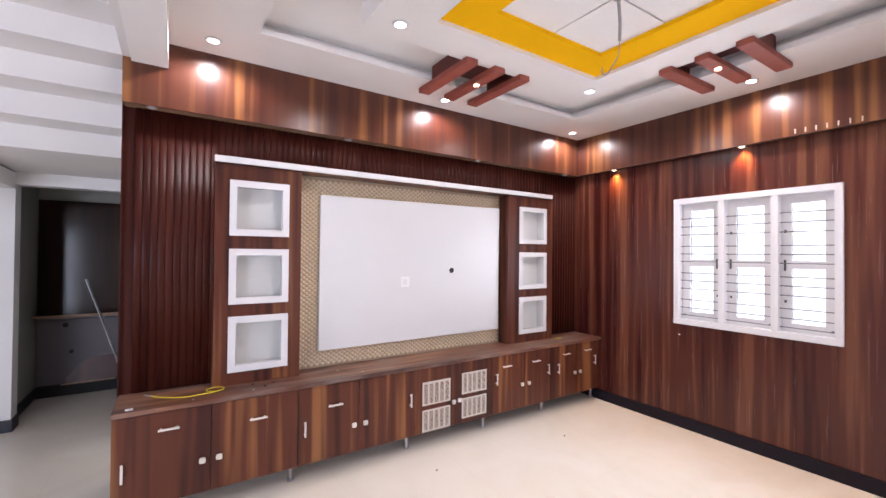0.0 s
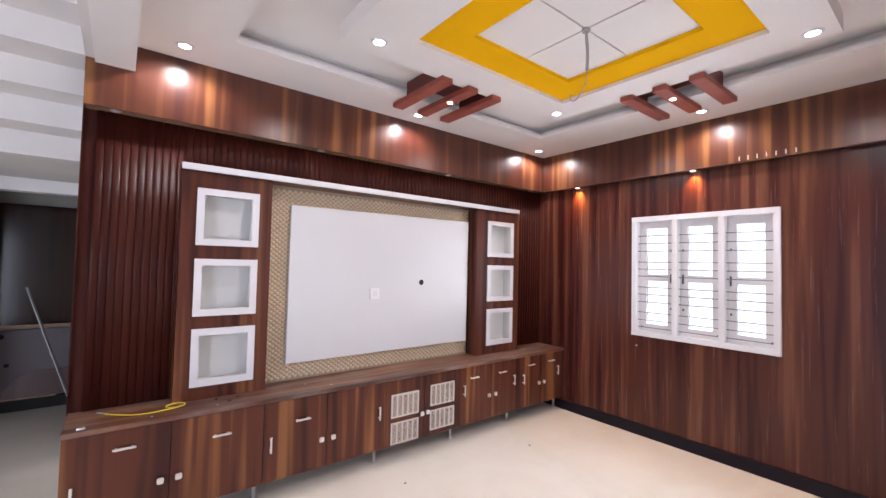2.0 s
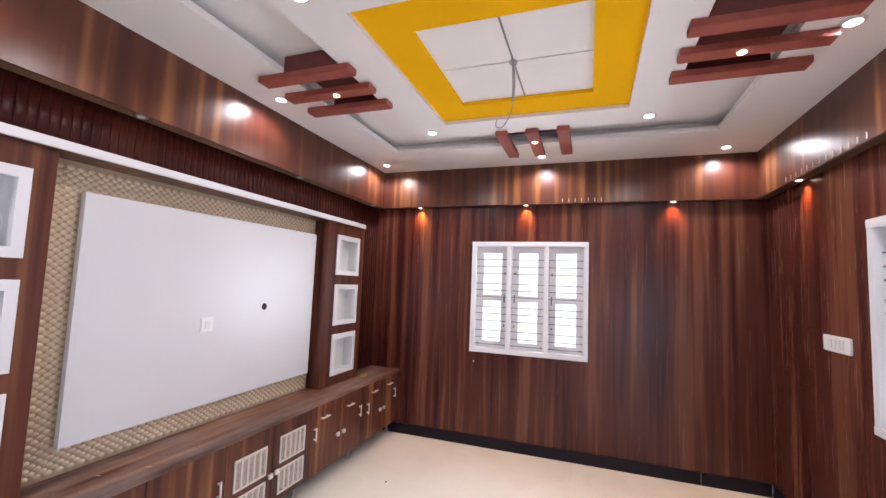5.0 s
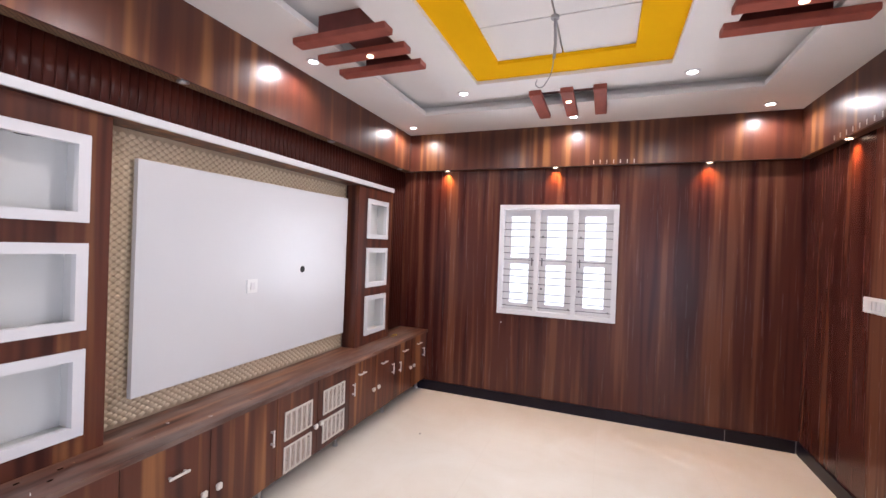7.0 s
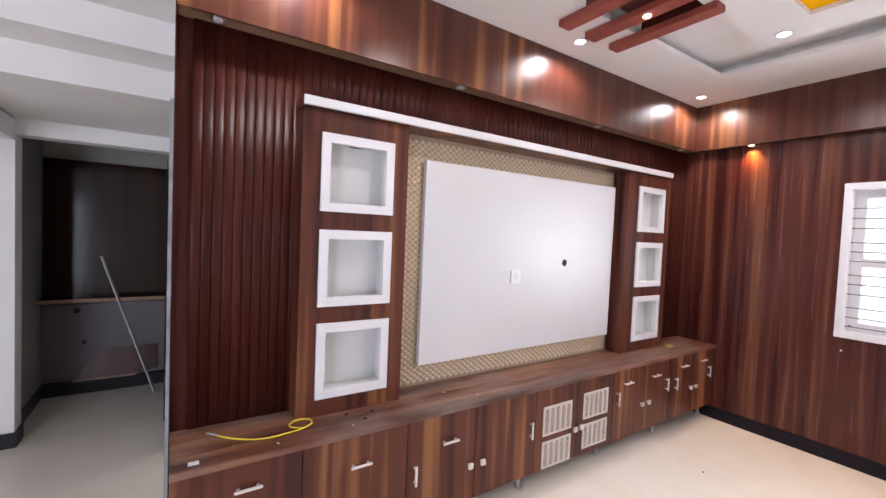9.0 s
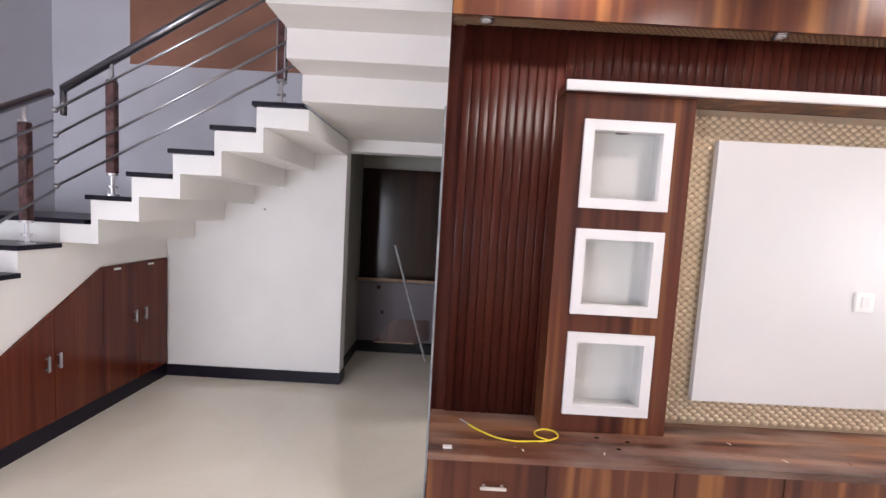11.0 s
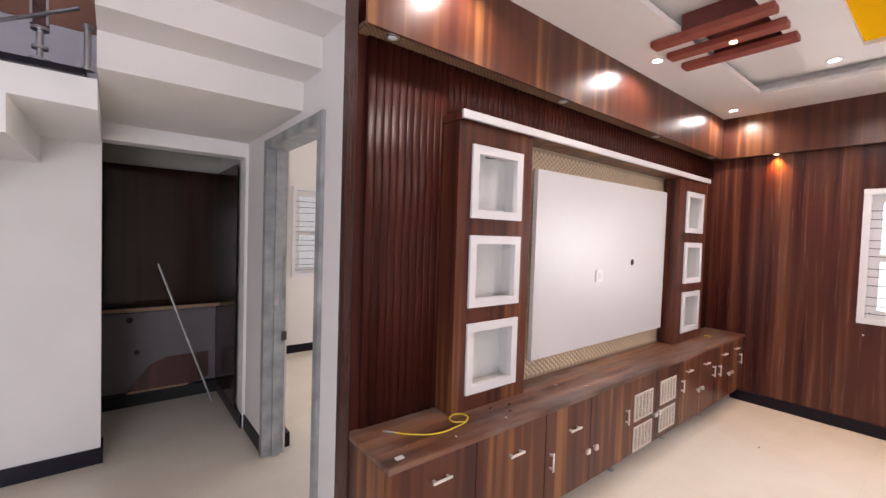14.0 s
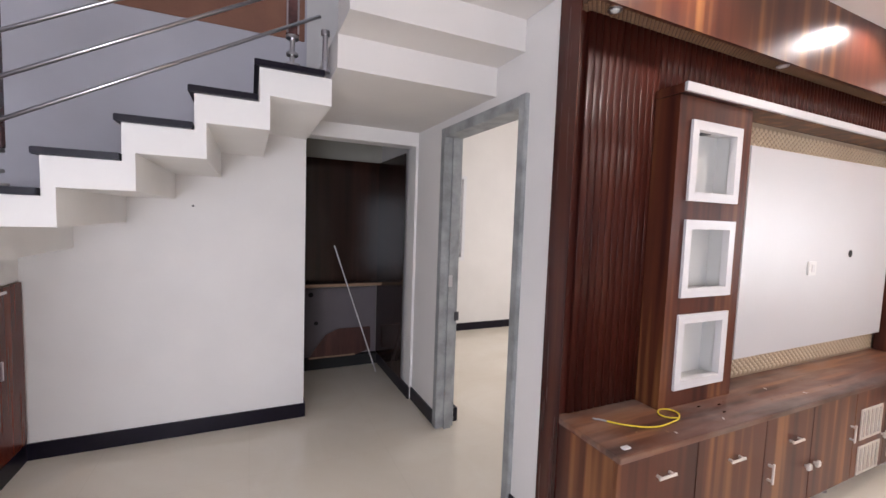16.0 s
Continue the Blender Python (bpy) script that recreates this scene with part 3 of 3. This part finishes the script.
def cabinet(x0, x1, mid, handles, knobs, vents=(), feet=()):
    ob = thing("low_cabinet", "walnut laminate low cabinet unit on steel feet", "cabinet", "low cabinets under the television panel")
    boxes("carcass", M_WALNUT2, ob, (x0 + 0.001, x1 - 0.001, CF + 0.019, CB, CZ0, CZ1))
    for a, b in ((x0, mid), (mid, x1)):
        boxes("cabinet_door", M_WALNUT2, ob, (a + 0.0015, b - 0.0015, CF, CF + 0.018, CZ0, CZ1 - 0.003), bevel=0.0012)
    for x, z, v in handles:
        handle(ob, x, z, v)
    for x, z in knobs:
        knob(ob, x, z)
    for v in vents:
        vent(ob, *v)
    for x in ((x0 + 0.03,) if x0 < 0 else ()) + (x1 - 0.02,):
        for y in (CF + 0.10, CB - 0.05):
            bm = bmesh.new()
            cyl(bm, 0.013, (x, y, 0.012), (x, y, CZ0 + 0.001), 12)
            cyl(bm, 0.021, (x, y, 0.0), (x, y, 0.014), 14)
            part("foot", bm, M_STEEL, ob, "round steel foot")
    return ob


cabinet(-0.39, 0.555, 0.066, [(-0.342, 0.335, True), (-0.138, 0.527, False), (0.318, 0.491, False)], [(0.024, 0.313), (0.108, 0.314)])
cabinet(0.555, 1.415, 0.969, [(0.597, 0.36, True), (0.797, 0.48, False), (1.372, 0.402, True)], [(0.928, 0.317), (1.011, 0.316)])
cabinet(1.415, 2.165, 1.790, [], [(1.760, 0.321), (1.815, 0.325)], [(1.478, 1.732, 0.335, 0.512), (1.478, 1.732, 0.135, 0.298), (1.848, 2.100, 0.36, 0.53), (1.848, 2.100, 0.165, 0.325)])
cabinet(2.165, 2.880, 2.545, [(2.208, 0.428, True), (2.322, 0.524, False), (2.678, 0.523, False), (2.841, 0.428, True)], [(2.504, 0.338), (2.587, 0.338)])
cabinet(2.880, 3.618, 3.25, [(2.979, 0.41, True), (3.09, 0.536, False), (3.409, 0.54, False), (3.52, 0.43, True)], [(3.21, 0.34), (3.29, 0.34)])
top = thing("cabinet_worktop", "walnut laminate worktop over the low cabinets, dusty", "worktop")
boxes("top_board", M_WALNUT_TOP, top, (-0.392, 3.618, CF - 0.012, NY - 0.014, CZ1 + 0.002, 0.650), bevel=0.003)
boxes("edge_band", M_WALNUT_TOP, top, (-0.392, 3.618, CF - 0.0135, CF - 0.012, CZ1 + 0.003, 0.648))

cable = thing("yellow_cable", "loose thin yellow cable lying on the worktop", "cable")
tube("cable_loop", M_WIRE, cable, [(-0.25, 3.60, 0.655), (-0.18, 3.52, 0.655), (-0.08, 3.46, 0.655), (0.03, 3.46, 0.655), (0.11, 3.48, 0.655), (0.145, 3.52, 0.655), (0.12, 3.56, 0.655), (0.06, 3.545, 0.655), (0.05, 3.51, 0.655), (0.10, 3.47, 0.656)], 0.0033)
tube("bare_end", M_WIREGREY, cable, [(-0.262, 3.612, 0.655), (-0.245, 3.592, 0.656), (-0.225, 3.570, 0.655)], 0.0042, "bare grey end of the cable")
scrap = thing("white_scrap", "scrap of white paper on the worktop edge", "litter")
boxes("scrap_sheet", M_FRAMEWHITE, scrap, (-0.335, -0.300, 3.38, 3.40, 0.650, 0.656), bevel=0.001)

# ---------------------------------------------------------------- ceiling fittings
def downlight(x, y):
    ob = thing("downlight", "lit round recessed ceiling downlight with a white rim", "downlight", "recessed downlights", at=(x, y, CEIL))
    bm = bmesh.new()
    bmesh.ops.create_circle(bm, cap_ends=False, segments=28, radius=0.048)
    e = bmesh.ops.extrude_edge_only(bm, edges=bm.edges[:])
    for v in e["geom"]:
        if isinstance(v, bmesh.types.BMVert):
            v.co *= 0.66
            v.co.z = -0.006
    part("rim", bm, M_GLOSSWHITE, ob)
    bm = bmesh.new()
    cyl(bm, 0.031, (0, 0, -0.006), (0, 0, -0.002), 24)
    l = part("lens", bm, M_LAMP, ob)
    l.visible_shadow = False


for dx, dy in DOWNLIGHTS:
    downlight(dx, dy)


def valance_spot(x, y, lit):
    label = "lit small warm valance spotlight" if lit else "small valance spotlight switched off"
    ob = thing("valance_spotlight", label, "spotlight", "spotlights under the valance", at=(x, y, VALB))
    bm = bmesh.new()
    cyl(bm, 0.030, (0, 0, -0.004), (0, 0, 0.004), 20)
    part("rim", bm, M_STEEL, ob)
    bm = bmesh.new()
    cyl(bm, 0.019, (0, 0, -0.006), (0, 0, -0.004), 16)
    l = part("lens", bm, M_LAMPWARM if lit else M_PLASTIC, ob)
    l.visible_shadow = False


for dx, dy in SPOTS:
    valance_spot(dx, dy, True)
for dx in (-0.25, 0.97, 2.21, 3.39):
    valance_spot(dx, 3.64, False)


def beams(m, width, over=0.2):
    """Three short beams across a ceiling slot; x across the slot from 0 to width, y along it."""
    ob = thing("ceiling_beam_cluster", "three red brown beams across the ceiling slot, small lit lamp", "ceiling ornament", "beam clusters of the false ceiling")
    for i in (-1, 0, 1):
        boxes("beam", M_BEAMRED, ob, (-0.065, width + over, i * 0.228 - 0.045, i * 0.228 + 0.045, -0.038, -0.001), bevel=0.003)
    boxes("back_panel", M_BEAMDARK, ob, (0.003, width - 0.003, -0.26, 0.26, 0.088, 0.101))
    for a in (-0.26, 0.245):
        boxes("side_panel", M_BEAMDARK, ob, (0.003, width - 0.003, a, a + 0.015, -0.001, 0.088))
    bm = bmesh.new()
    cyl(bm, 0.02, (width / 2, 0, -0.043), (width / 2, 0, -0.038), 16)
    l = part("small_lamp", bm, M_LAMPWARM, ob, "small lit lamp")
    ob.matrix_world = m


beams(Matrix.Translation((1.675, IY1, CEIL)) @ pose(0, 0, 0, 0, 0, 90), OY1 - IY1, 0.17)
beams(Matrix.Translation((IX1, 1.887, CEIL)), OX1 - IX1, 0.23)
beams(Matrix.Translation((1.77, IY0, CEIL)) @ pose(0, 0, 0, 0, 0, -90), IY0 - OY0, 0.15)

hook = thing("ceiling_hook_wire", "grey conduit and bare wire hanging from the centre of the ceiling", "cable")
bm = bmesh.new()
cyl(bm, 0.022, (W, H, 2.785), (W, H, 2.802), 14)
part("ceiling_cup", bm, M_WIREGREY, hook)
tube("conduit", M_WIREGREY, hook, [(W, H, 2.865), (W + 0.004, H, 2.78), (W + 0.010, H - 0.004, 2.66), (W + 0.012, H, 2.58)], 0.008)
tube("bare_wire", M_WIREGREY, hook, [(W + 0.012, H, 2.59), (W + 0.02, H + 0.01, 2.52), (W, H + 0.03, 2.46), (W - 0.01, H + 0.06, 2.425), (W - 0.01, H + 0.085, 2.44), (W - 0.01, H + 0.08, 2.47)], 0.0025)

# small pale dashes on the valance
def dash_row(x0, y0, dx, dy, n):
    ob = thing("valance_dashes", "row of small pale dashes along the lower edge of the valance", "vent")
    for i in range(n):
        x, y = x0 + dx * i, y0 + dy * i
        boxes("dash", M_VENT, ob, (x - 0.004 if dy else x - 0.003, x if dy else x + 0.004, y - 0.004 if dy else y, y + 0.003 if dy else y + 0.004, VALB + 0.012, VALB + 0.045))


dash_row(VE, 1.714, 0, -0.057, 7)
dash_row(3.04, VS, -0.075, 0, 13)

plate = thing("switch_plate", "white modular switch plate on the panelled wall", "switch")
boxes("plate", M_PLASTIC, plate, (2.50, 2.785, SY, SY + 0.012, 1.255, 1.35), bevel=0.003)
for i in range(4):
    boxes("rocker", M_FRAMEWHITE, plate, (2.56 + i * 0.042, 2.596 + i * 0.042, SY + 0.012, SY + 0.016, 1.275, 1.33), bevel=0.001)

# ---------------------------------------------------------------- staircase
SX0, SX1, SY0, SY1 = -2.78, -1.24, 4.43, 5.436
RISE, RUN = 0.155, 0.255
stair = thing("staircase", "white painted staircase with black granite treads and steel railing", "staircase", kind="structure")
treads = [(-1.585 - RUN * i, 2.17 - RISE * i) for i in range(6)]      # left end and height of each tread
outline = [(SX1, treads[0][1] - 0.03)]
for i, (lx, z) in enumerate(treads[:5]):
    outline += [(lx + 0.025, z - 0.03), (lx + 0.025, treads[i + 1][1] - 0.03)]
outline += [(SX0 + 0.002, treads[5][1] - 0.03), (SX0 + 0.002, treads[5][1] - 0.15)]
for i in range(5, 0, -1):
    outline += [(treads[i - 1][0] + 0.07, treads[i][1] - 0.15), (treads[i - 1][0] + 0.07, treads[i - 1][1] - 0.15)]
outline += [(SX1, treads[0][1] - 0.16)]
prism("middle_flight", M_FLIGHTLIT, stair, outline, "y", SY0, SY1 - 0.001)
for i, (lx, z) in enumerate(treads[:5]):
    rx = (SX1 - 0.03 if i == 0 else treads[i - 1][0] + 0.0)
    boxes("tread", M_GRANITE, stair, (lx + 0.003, rx + (0.02 if i else -0.005), SY0 - 0.022, SY1 - 0.001, z - 0.029, z), bevel=0.003)
boxes("tread", M_GRANITE, stair, (-3.748, treads[4][0], SY0 - 0.02, SY1 - 0.001, treads[5][1] - 0.029, treads[5][1]), bevel=0.003)
# Added layer, cut along the flight, that carries the upper wall's shade
tagged(prism("wall_shade_layer", M_STAIRSHADE, None, [(WX + 0.001, 1.365), (-2.86, 1.365), (-2.652, 1.365), (-1.458, 2.09), (-1.245, 2.10), (-1.245, 4.59), (WX + 0.001, 4.59)], "y", 5.431, 5.4355), "thin layer on the stair wall coloured as its bluish shade", kind="structure")
# lower flight coming down towards the hall
lowz, ly = treads[5][1], SY0
outl = [(SY1 - 0.002, 1.055), (SY1 - 0.002, lowz - 0.031), (SY0, lowz - 0.031)]
for i in range(8):
    z = lowz - RISE * (i + 1) - 0.03
    outl += [(SY0 - RUN * i, z), (SY0 - RUN * (i + 1), z)]
end = SY0 - RUN * 8
outl += [(end, 0.0), (end + 0.6, 0.0), (3.03, 0.0), (4.74, 1.05)]
prism("lower_flight", M_FLIGHTLIT, stair, outl, "x", -3.748, SX0)
for i in range(8):
    z = lowz - RISE * (i + 1)
    ya, yb = SY0 - RUN * (i + 1), SY0 - RUN * i
    boxes("tread", M_GRANITE, stair, (-3.747, SX0 + 0.02, ya - 0.02, yb, z - 0.029, z), bevel=0.003)
# upper flight, seen from below
outu = [(SY1 - 0.002, 2.155), (SY1 - 0.002, 2.325)]
outu += [(4.30, 2.325)]
for i in range(8):
    outu += [(4.30 - 0.25 * i, 2.325 + 0.15 * (i + 1)), (4.05 - 0.25 * i, 2.325 + 0.15 * (i + 1))]
n = 8
for i in range(n, 0, -1):
    outu += [(4.30 - 0.25 * i, 2.155 + 0.15 * i), (4.30 - 0.25 * (i - 1), 2.155 + 0.15 * i)]
outu += [(4.30, 2.155)]
# Darker tone than the other flights: shade of the underside in the colour
prism("upper_flight", M_CREAM, stair, outu, "x", SX1 + 0.001, -0.392)

# cupboard under the stairs
cup = thing("stair_cupboard", "reddish brown laminate cupboard doors built in under the stairs", "cupboard")
CX = -2.775
def closet(y0, y1, ztop0, ztop1, hx=None):
    prism("cupboard_door", M_CLOSET, cup, [(y0 + 0.002, 0.115), (y1 - 0.002, 0.115), (y1 - 0.002, ztop1), (y0 + 0.002, ztop0)], "x", SX0 + 0.001, CX + 0.012)
    if hx:
        bm = bmesh.new()
        hy, hz = hx
        box(bm, CX + 0.026, CX + 0.036, hy - 0.008, hy + 0.008, hz - 0.05, hz + 0.05, 0.002)
        box(bm, CX + 0.012, CX + 0.027, hy - 0.006, hy + 0.006, hz - 0.04, hz - 0.03)
        box(bm, CX + 0.012, CX + 0.027, hy - 0.006, hy + 0.006, hz + 0.03, hz + 0.04)
        part("cupboard_handle", bm, M_STEEL, cup)
def topz(y):
    return min(1.05, 1.05 - (4.74 - y) * 0.616)
closet(3.25, 3.65, topz(3.25), topz(3.65))
closet(3.65, 4.37, topz(3.65), topz(4.37), (4.314, 0.50))
closet(4.37, 4.74, topz(4.37), 1.05, (4.391, 0.50))
closet(4.74, 5.09, 1.05, 1.05, (5.034, 0.63))
closet(5.09, 5.42, 1.05, 1.05, (5.14, 0.63))

# railing
rail = thing("stair_railing", "polished steel railing with marble posts and four thin rails", "railing")
def post(x, y, z, h, marble=True):
    bm = bmesh.new()
    box(bm, x - 0.028, x + 0.028, y - 0.020, y + 0.020, z + 0.14, z + h - 0.10, 0.004)
    part("post", bm, M_MARBLE, rail, "dark red brown marble post" if marble else "dark marble post with steel edge strips")
    for name, r, a, b in (("post_rod", 0.011, 0.012, 0.14), ("base_plate", 0.038, 0.0, 0.012), ("post_collar", 0.027, 0.05, 0.064), ("post_collar", 0.030, 0.126, 0.14), ("post_rod", 0.011, h - 0.086, h), ("post_collar", 0.030, h - 0.10, h - 0.086)):
        bm = bmesh.new()
        cyl(bm, r, (x, y, z + a), (x, y, z + b), 16)
        bmesh.ops.bevel(bm, geom=[e for e in bm.edges if e.calc_length() < r], offset=0.0015, segments=1, affect="EDGES")
        part(name, bm, M_STEEL, rail, smooth=False)
    for s in (-1, 1):
        boxes("post_strip", M_STEEL, rail, (x + s * 0.024 - 0.004, x + s * 0.024 + 0.004, y - 0.023, y - 0.0205, z + 0.145, z + h - 0.105)) if not marble else None
PYR = SY0 + 0.02
post(-2.46, PYR, treads[4][1], 0.80)
post(-1.42, PYR, treads[0][1], 0.80, False)
post(SX0 - 0.03, 4.26, lowz - RISE, 0.80)
post(SX0 - 0.03, 3.30, lowz - RISE * 5, 0.80)
for dx, h in ((-1.272, 0.17),):
    for name, r, a, b in (("spigot", 0.013, 0.0, h), ("spigot_plate", 0.024, 0.0, 0.010), ("spigot_cap", 0.020, h, h + 0.022)):
        bm = bmesh.new()
        cyl(bm, r, (dx, PYR - 0.01, treads[0][1] + a), (dx, PYR - 0.01, treads[0][1] + b), 14)
        part(name, bm, M_STEEL, rail, smooth=False)
sl = RISE / RUN
def bar(r, a, b, name="rail_bar"):
    bm = bmesh.new()
    cyl(bm, r, a, b, 12)
    part(name, bm, M_STEEL if name == "rail_bar" else M_HANDRAIL, rail, smooth=True)
base = lambda x: 1.55 + (x + 2.46) * sl
for lo, hi in ((0.24, 0.16), (0.39, 0.32), (0.55, 0.48), (0.70, 0.63)):
    bar(0.008, (-2.78, PYR - 0.03, base(-2.78) + lo), (-1.30, PYR - 0.03, base(-1.30) + hi))
    bm = bmesh.new()
    bmesh.ops.create_uvsphere(bm, u_segments=12, v_segments=8, radius=0.018, matrix=Matrix.Translation((-2.785, PYR - 0.03, base(-2.785) + lo)))
    part("rail_end", bm, M_STEEL, rail, smooth=True)
bar(0.024, (-2.76, PYR, base(-2.76) + 0.82), (-1.30, PYR, base(-1.30) + 0.82), "handrail")
bar(0.018, (-2.76, PYR, base(-2.76) + 0.82), (-2.76, PYR, base(-2.76) + 0.66), "handrail_drop")
base0 = lambda y: lowz - RISE + (y - 4.26) * sl
RX = SX0 - 0.03
for off in (0.24, 0.38, 0.52, 0.66):
    bar(0.008, (RX + 0.03, 4.40, base0(4.40) + off), (RX + 0.03, 2.55, base0(2.55) + off))
bar(0.024, (RX, 4.42, base0(4.42) + 0.82), (RX, 2.50, base0(2.50) + 0.82), "handrail")

setting("trim_brown_board", M_BROWNBOARD, (-3.09, -1.26, 5.425, 5.436, 2.67, 4.2), label="brown finish on the upper stair wall")

# ---------------------------------------------------------------- outdoors
setting("ground", M_CREAM, (-60, 60, -60, -0.3, -0.35, -0.25), (-60, 60, 7.6, 60, -0.35, -0.25), label="plain ground outside")
# unseen plain walls added outside; the north one keeps sun out of the bedroom
setting("added_screen_wall", M_CREAM, (-9, 4.15, -1.3, -1.2, -0.25, 7), (-9, 4.15, 8.6, 8.7, -0.25, 9), label="plain unseen walls added outside as screens")
# added unseen screen: its two narrow gaps pass sun streaks to the east window
GAPS = [(2.352, 2.440), (2.712, 2.802)]
setting("added_screen_wall", M_CREAM, (4.15, 4.158, -4, GAPS[0][0], -0.25, 18), (4.15, 4.158, GAPS[0][1], GAPS[1][0], -0.25, 18), (4.15, 4.158, GAPS[1][1], 16, -0.25, 18), label="tall unseen screen added to cut the sun into two narrow streaks")

# ---------------------------------------------------------------- store room
st = thing("store_shelving", "dark brown laminate shelving filling the store room", "shelving")
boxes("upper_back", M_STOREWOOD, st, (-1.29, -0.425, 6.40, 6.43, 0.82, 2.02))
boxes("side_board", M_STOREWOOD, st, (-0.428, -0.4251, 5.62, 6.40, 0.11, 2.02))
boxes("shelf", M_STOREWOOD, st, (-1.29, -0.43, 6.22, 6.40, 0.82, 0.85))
boxes("lower_back", M_DIMPANEL, st, (-1.29, -0.43, 6.405, 6.43, 0.11, 0.78))
boxes("shelf_edge", M_CORK, st, (-1.29, -0.43, 6.218, 6.22, 0.822, 0.848), label="pale worn shelf edge")
bm = bmesh.new()
cyl(bm, 0.024, (-1.07, 6.402, 0.72), (-1.07, 6.406, 0.72), 16)
part("pipe_hole", bm, M_BLACK, st)
bm = bmesh.new()
cyl(bm, 0.020, (-1.02, 6.402, 0.44), (-1.02, 6.406, 0.44), 16)
part("pipe_hole", bm, M_BLACK, st)
boxes("plinth", M_BLACK, st, (-1.284, -0.43, 6.35, 6.43, 0.0, 0.105))
boardt = thing("loose_board", "loose brown board leaning in the store room", "board")
prism("board_sheet", M_BOARD, boardt, [(-0.27, 0.004), (0.20, 0.004), (0.34, 0.05), (0.34, 0.27), (0.02, 0.27), (-0.10, 0.22)], "y", -0.012, 0.0)
boxes("raw_edge", M_CORK, boardt, (-0.26, 0.18, -0.016, 0.002, -0.001, 0.014), label="pale raw board edge")
boardt.matrix_world = Matrix.Translation((-0.83, 6.365, 0.107)) @ pose(0, 0, 0, -8, 0, 0)
stick = thing("white_stick", "long white plastic strip leaning in the store room", "stick")
bm = bmesh.new()
box(bm, -0.018, 0.018, -0.004, 0.004, 0, 1.27, 0.002)
part("strip", bm, M_FRAMEWHITE, stick)
a, b2 = Vector((-0.50, 6.12, 0.004)), Vector((-0.87, 6.228, 1.15))
stick.matrix_world = Matrix.Translation(a) @ (b2 - a).to_track_quat("Z", "Y").to_matrix().to_4x4()

bm = bmesh.new()
box(bm, -0.0195, 0.0195, -0.0055, 0.0055, 0.55, 0.60, 0.001)
part("joint_sleeve", bm, M_FRAMEWHITE, stick)

# small things
nub = thing("wall_plug", "small pale wall plug in the panelling under the window", "fixing")
bm = bmesh.new()
cyl(bm, 0.006, (EX - 0.012, 2.545, 0.81), (EX, 2.545, 0.81), 10, 0.004)
part("plug", bm, M_PLASTIC, nub)
for x, y in ((1.412, 3.05), (2.60, 2.95), (0.75, 2.2)):
    sp = thing("debris", "small dark chip of wood lying on the tiled floor", "litter", "wood chips on the floor")
    boxes("chip", M_STOREWOOD, sp, (x, x + 0.014, y, y + 0.008, 0.0, 0.004), bevel=0.001)
litter = random.Random(7)
for k in range(16):
    x, y = litter.uniform(-0.28, 1.5), litter.uniform(3.38, 3.54)
    sp = thing("shaving", "pale wood shaving lying on the dusty worktop", "litter", "shavings on the worktop", at=(x, y, 0.650))
    L, w, h = litter.uniform(0.008, 0.022), litter.uniform(0.004, 0.009), litter.uniform(0.0015, 0.004)
    bm = bmesh.new()
    p = [(-L / 2, -w / 2, 0), (L / 2, -w / 3, 0.0005), (L / 2.4, w / 2, h), (-L / 2.2, w / 2.5, 0)]
    low, high = [bm.verts.new(q) for q in p], [bm.verts.new((q[0] * 0.9, q[1] * 0.9, q[2] + h * 0.6)) for q in p]
    bm.faces.new(low)
    bm.faces.new(high)
    for i in range(4):
        bm.faces.new((low[i], low[(i + 1) % 4], high[(i + 1) % 4], high[i]))
    part("curl", bm, M_CORK if k % 4 else M_PLASTIC, sp).rotation_euler.z = litter.uniform(0, 3.1)
for x, y in ((0.30, 3.52), (0.42, 3.50), (0.36, 3.44)):
    sp = thing("wood_chip", "dark wood chip lying on the dusty worktop", "litter", "dark chips on the worktop")
    boxes("chip", M_STOREWOOD, sp, (x, x + 0.018, y, y + 0.007, 0.650, 0.653), bevel=0.001)
off = thing("cable_offcut", "short curled offcut of yellow cable on the worktop", "cable")
tube("offcut_wire", M_WIRE, off, [(3.10, 3.52, 0.654), (3.14, 3.49, 0.654), (3.19, 3.51, 0.655), (3.17, 3.55, 0.654)], 0.002)
for y in (4.863, 5.21):
    boxes("top_handle", M_HANDLE, cup, (CX + 0.012, CX + 0.022, y - 0.03, y + 0.03, 1.015, 1.03), bevel=0.002)
nail = thing("wall_screw", "small dark screw in the white stair wall", "fixing")
bm = bmesh.new()
cyl(bm, 0.007, (-1.93, 5.426, 1.515), (-1.93, 5.436, 1.515), 10)
part("screw_head", bm, M_BAR, nail)
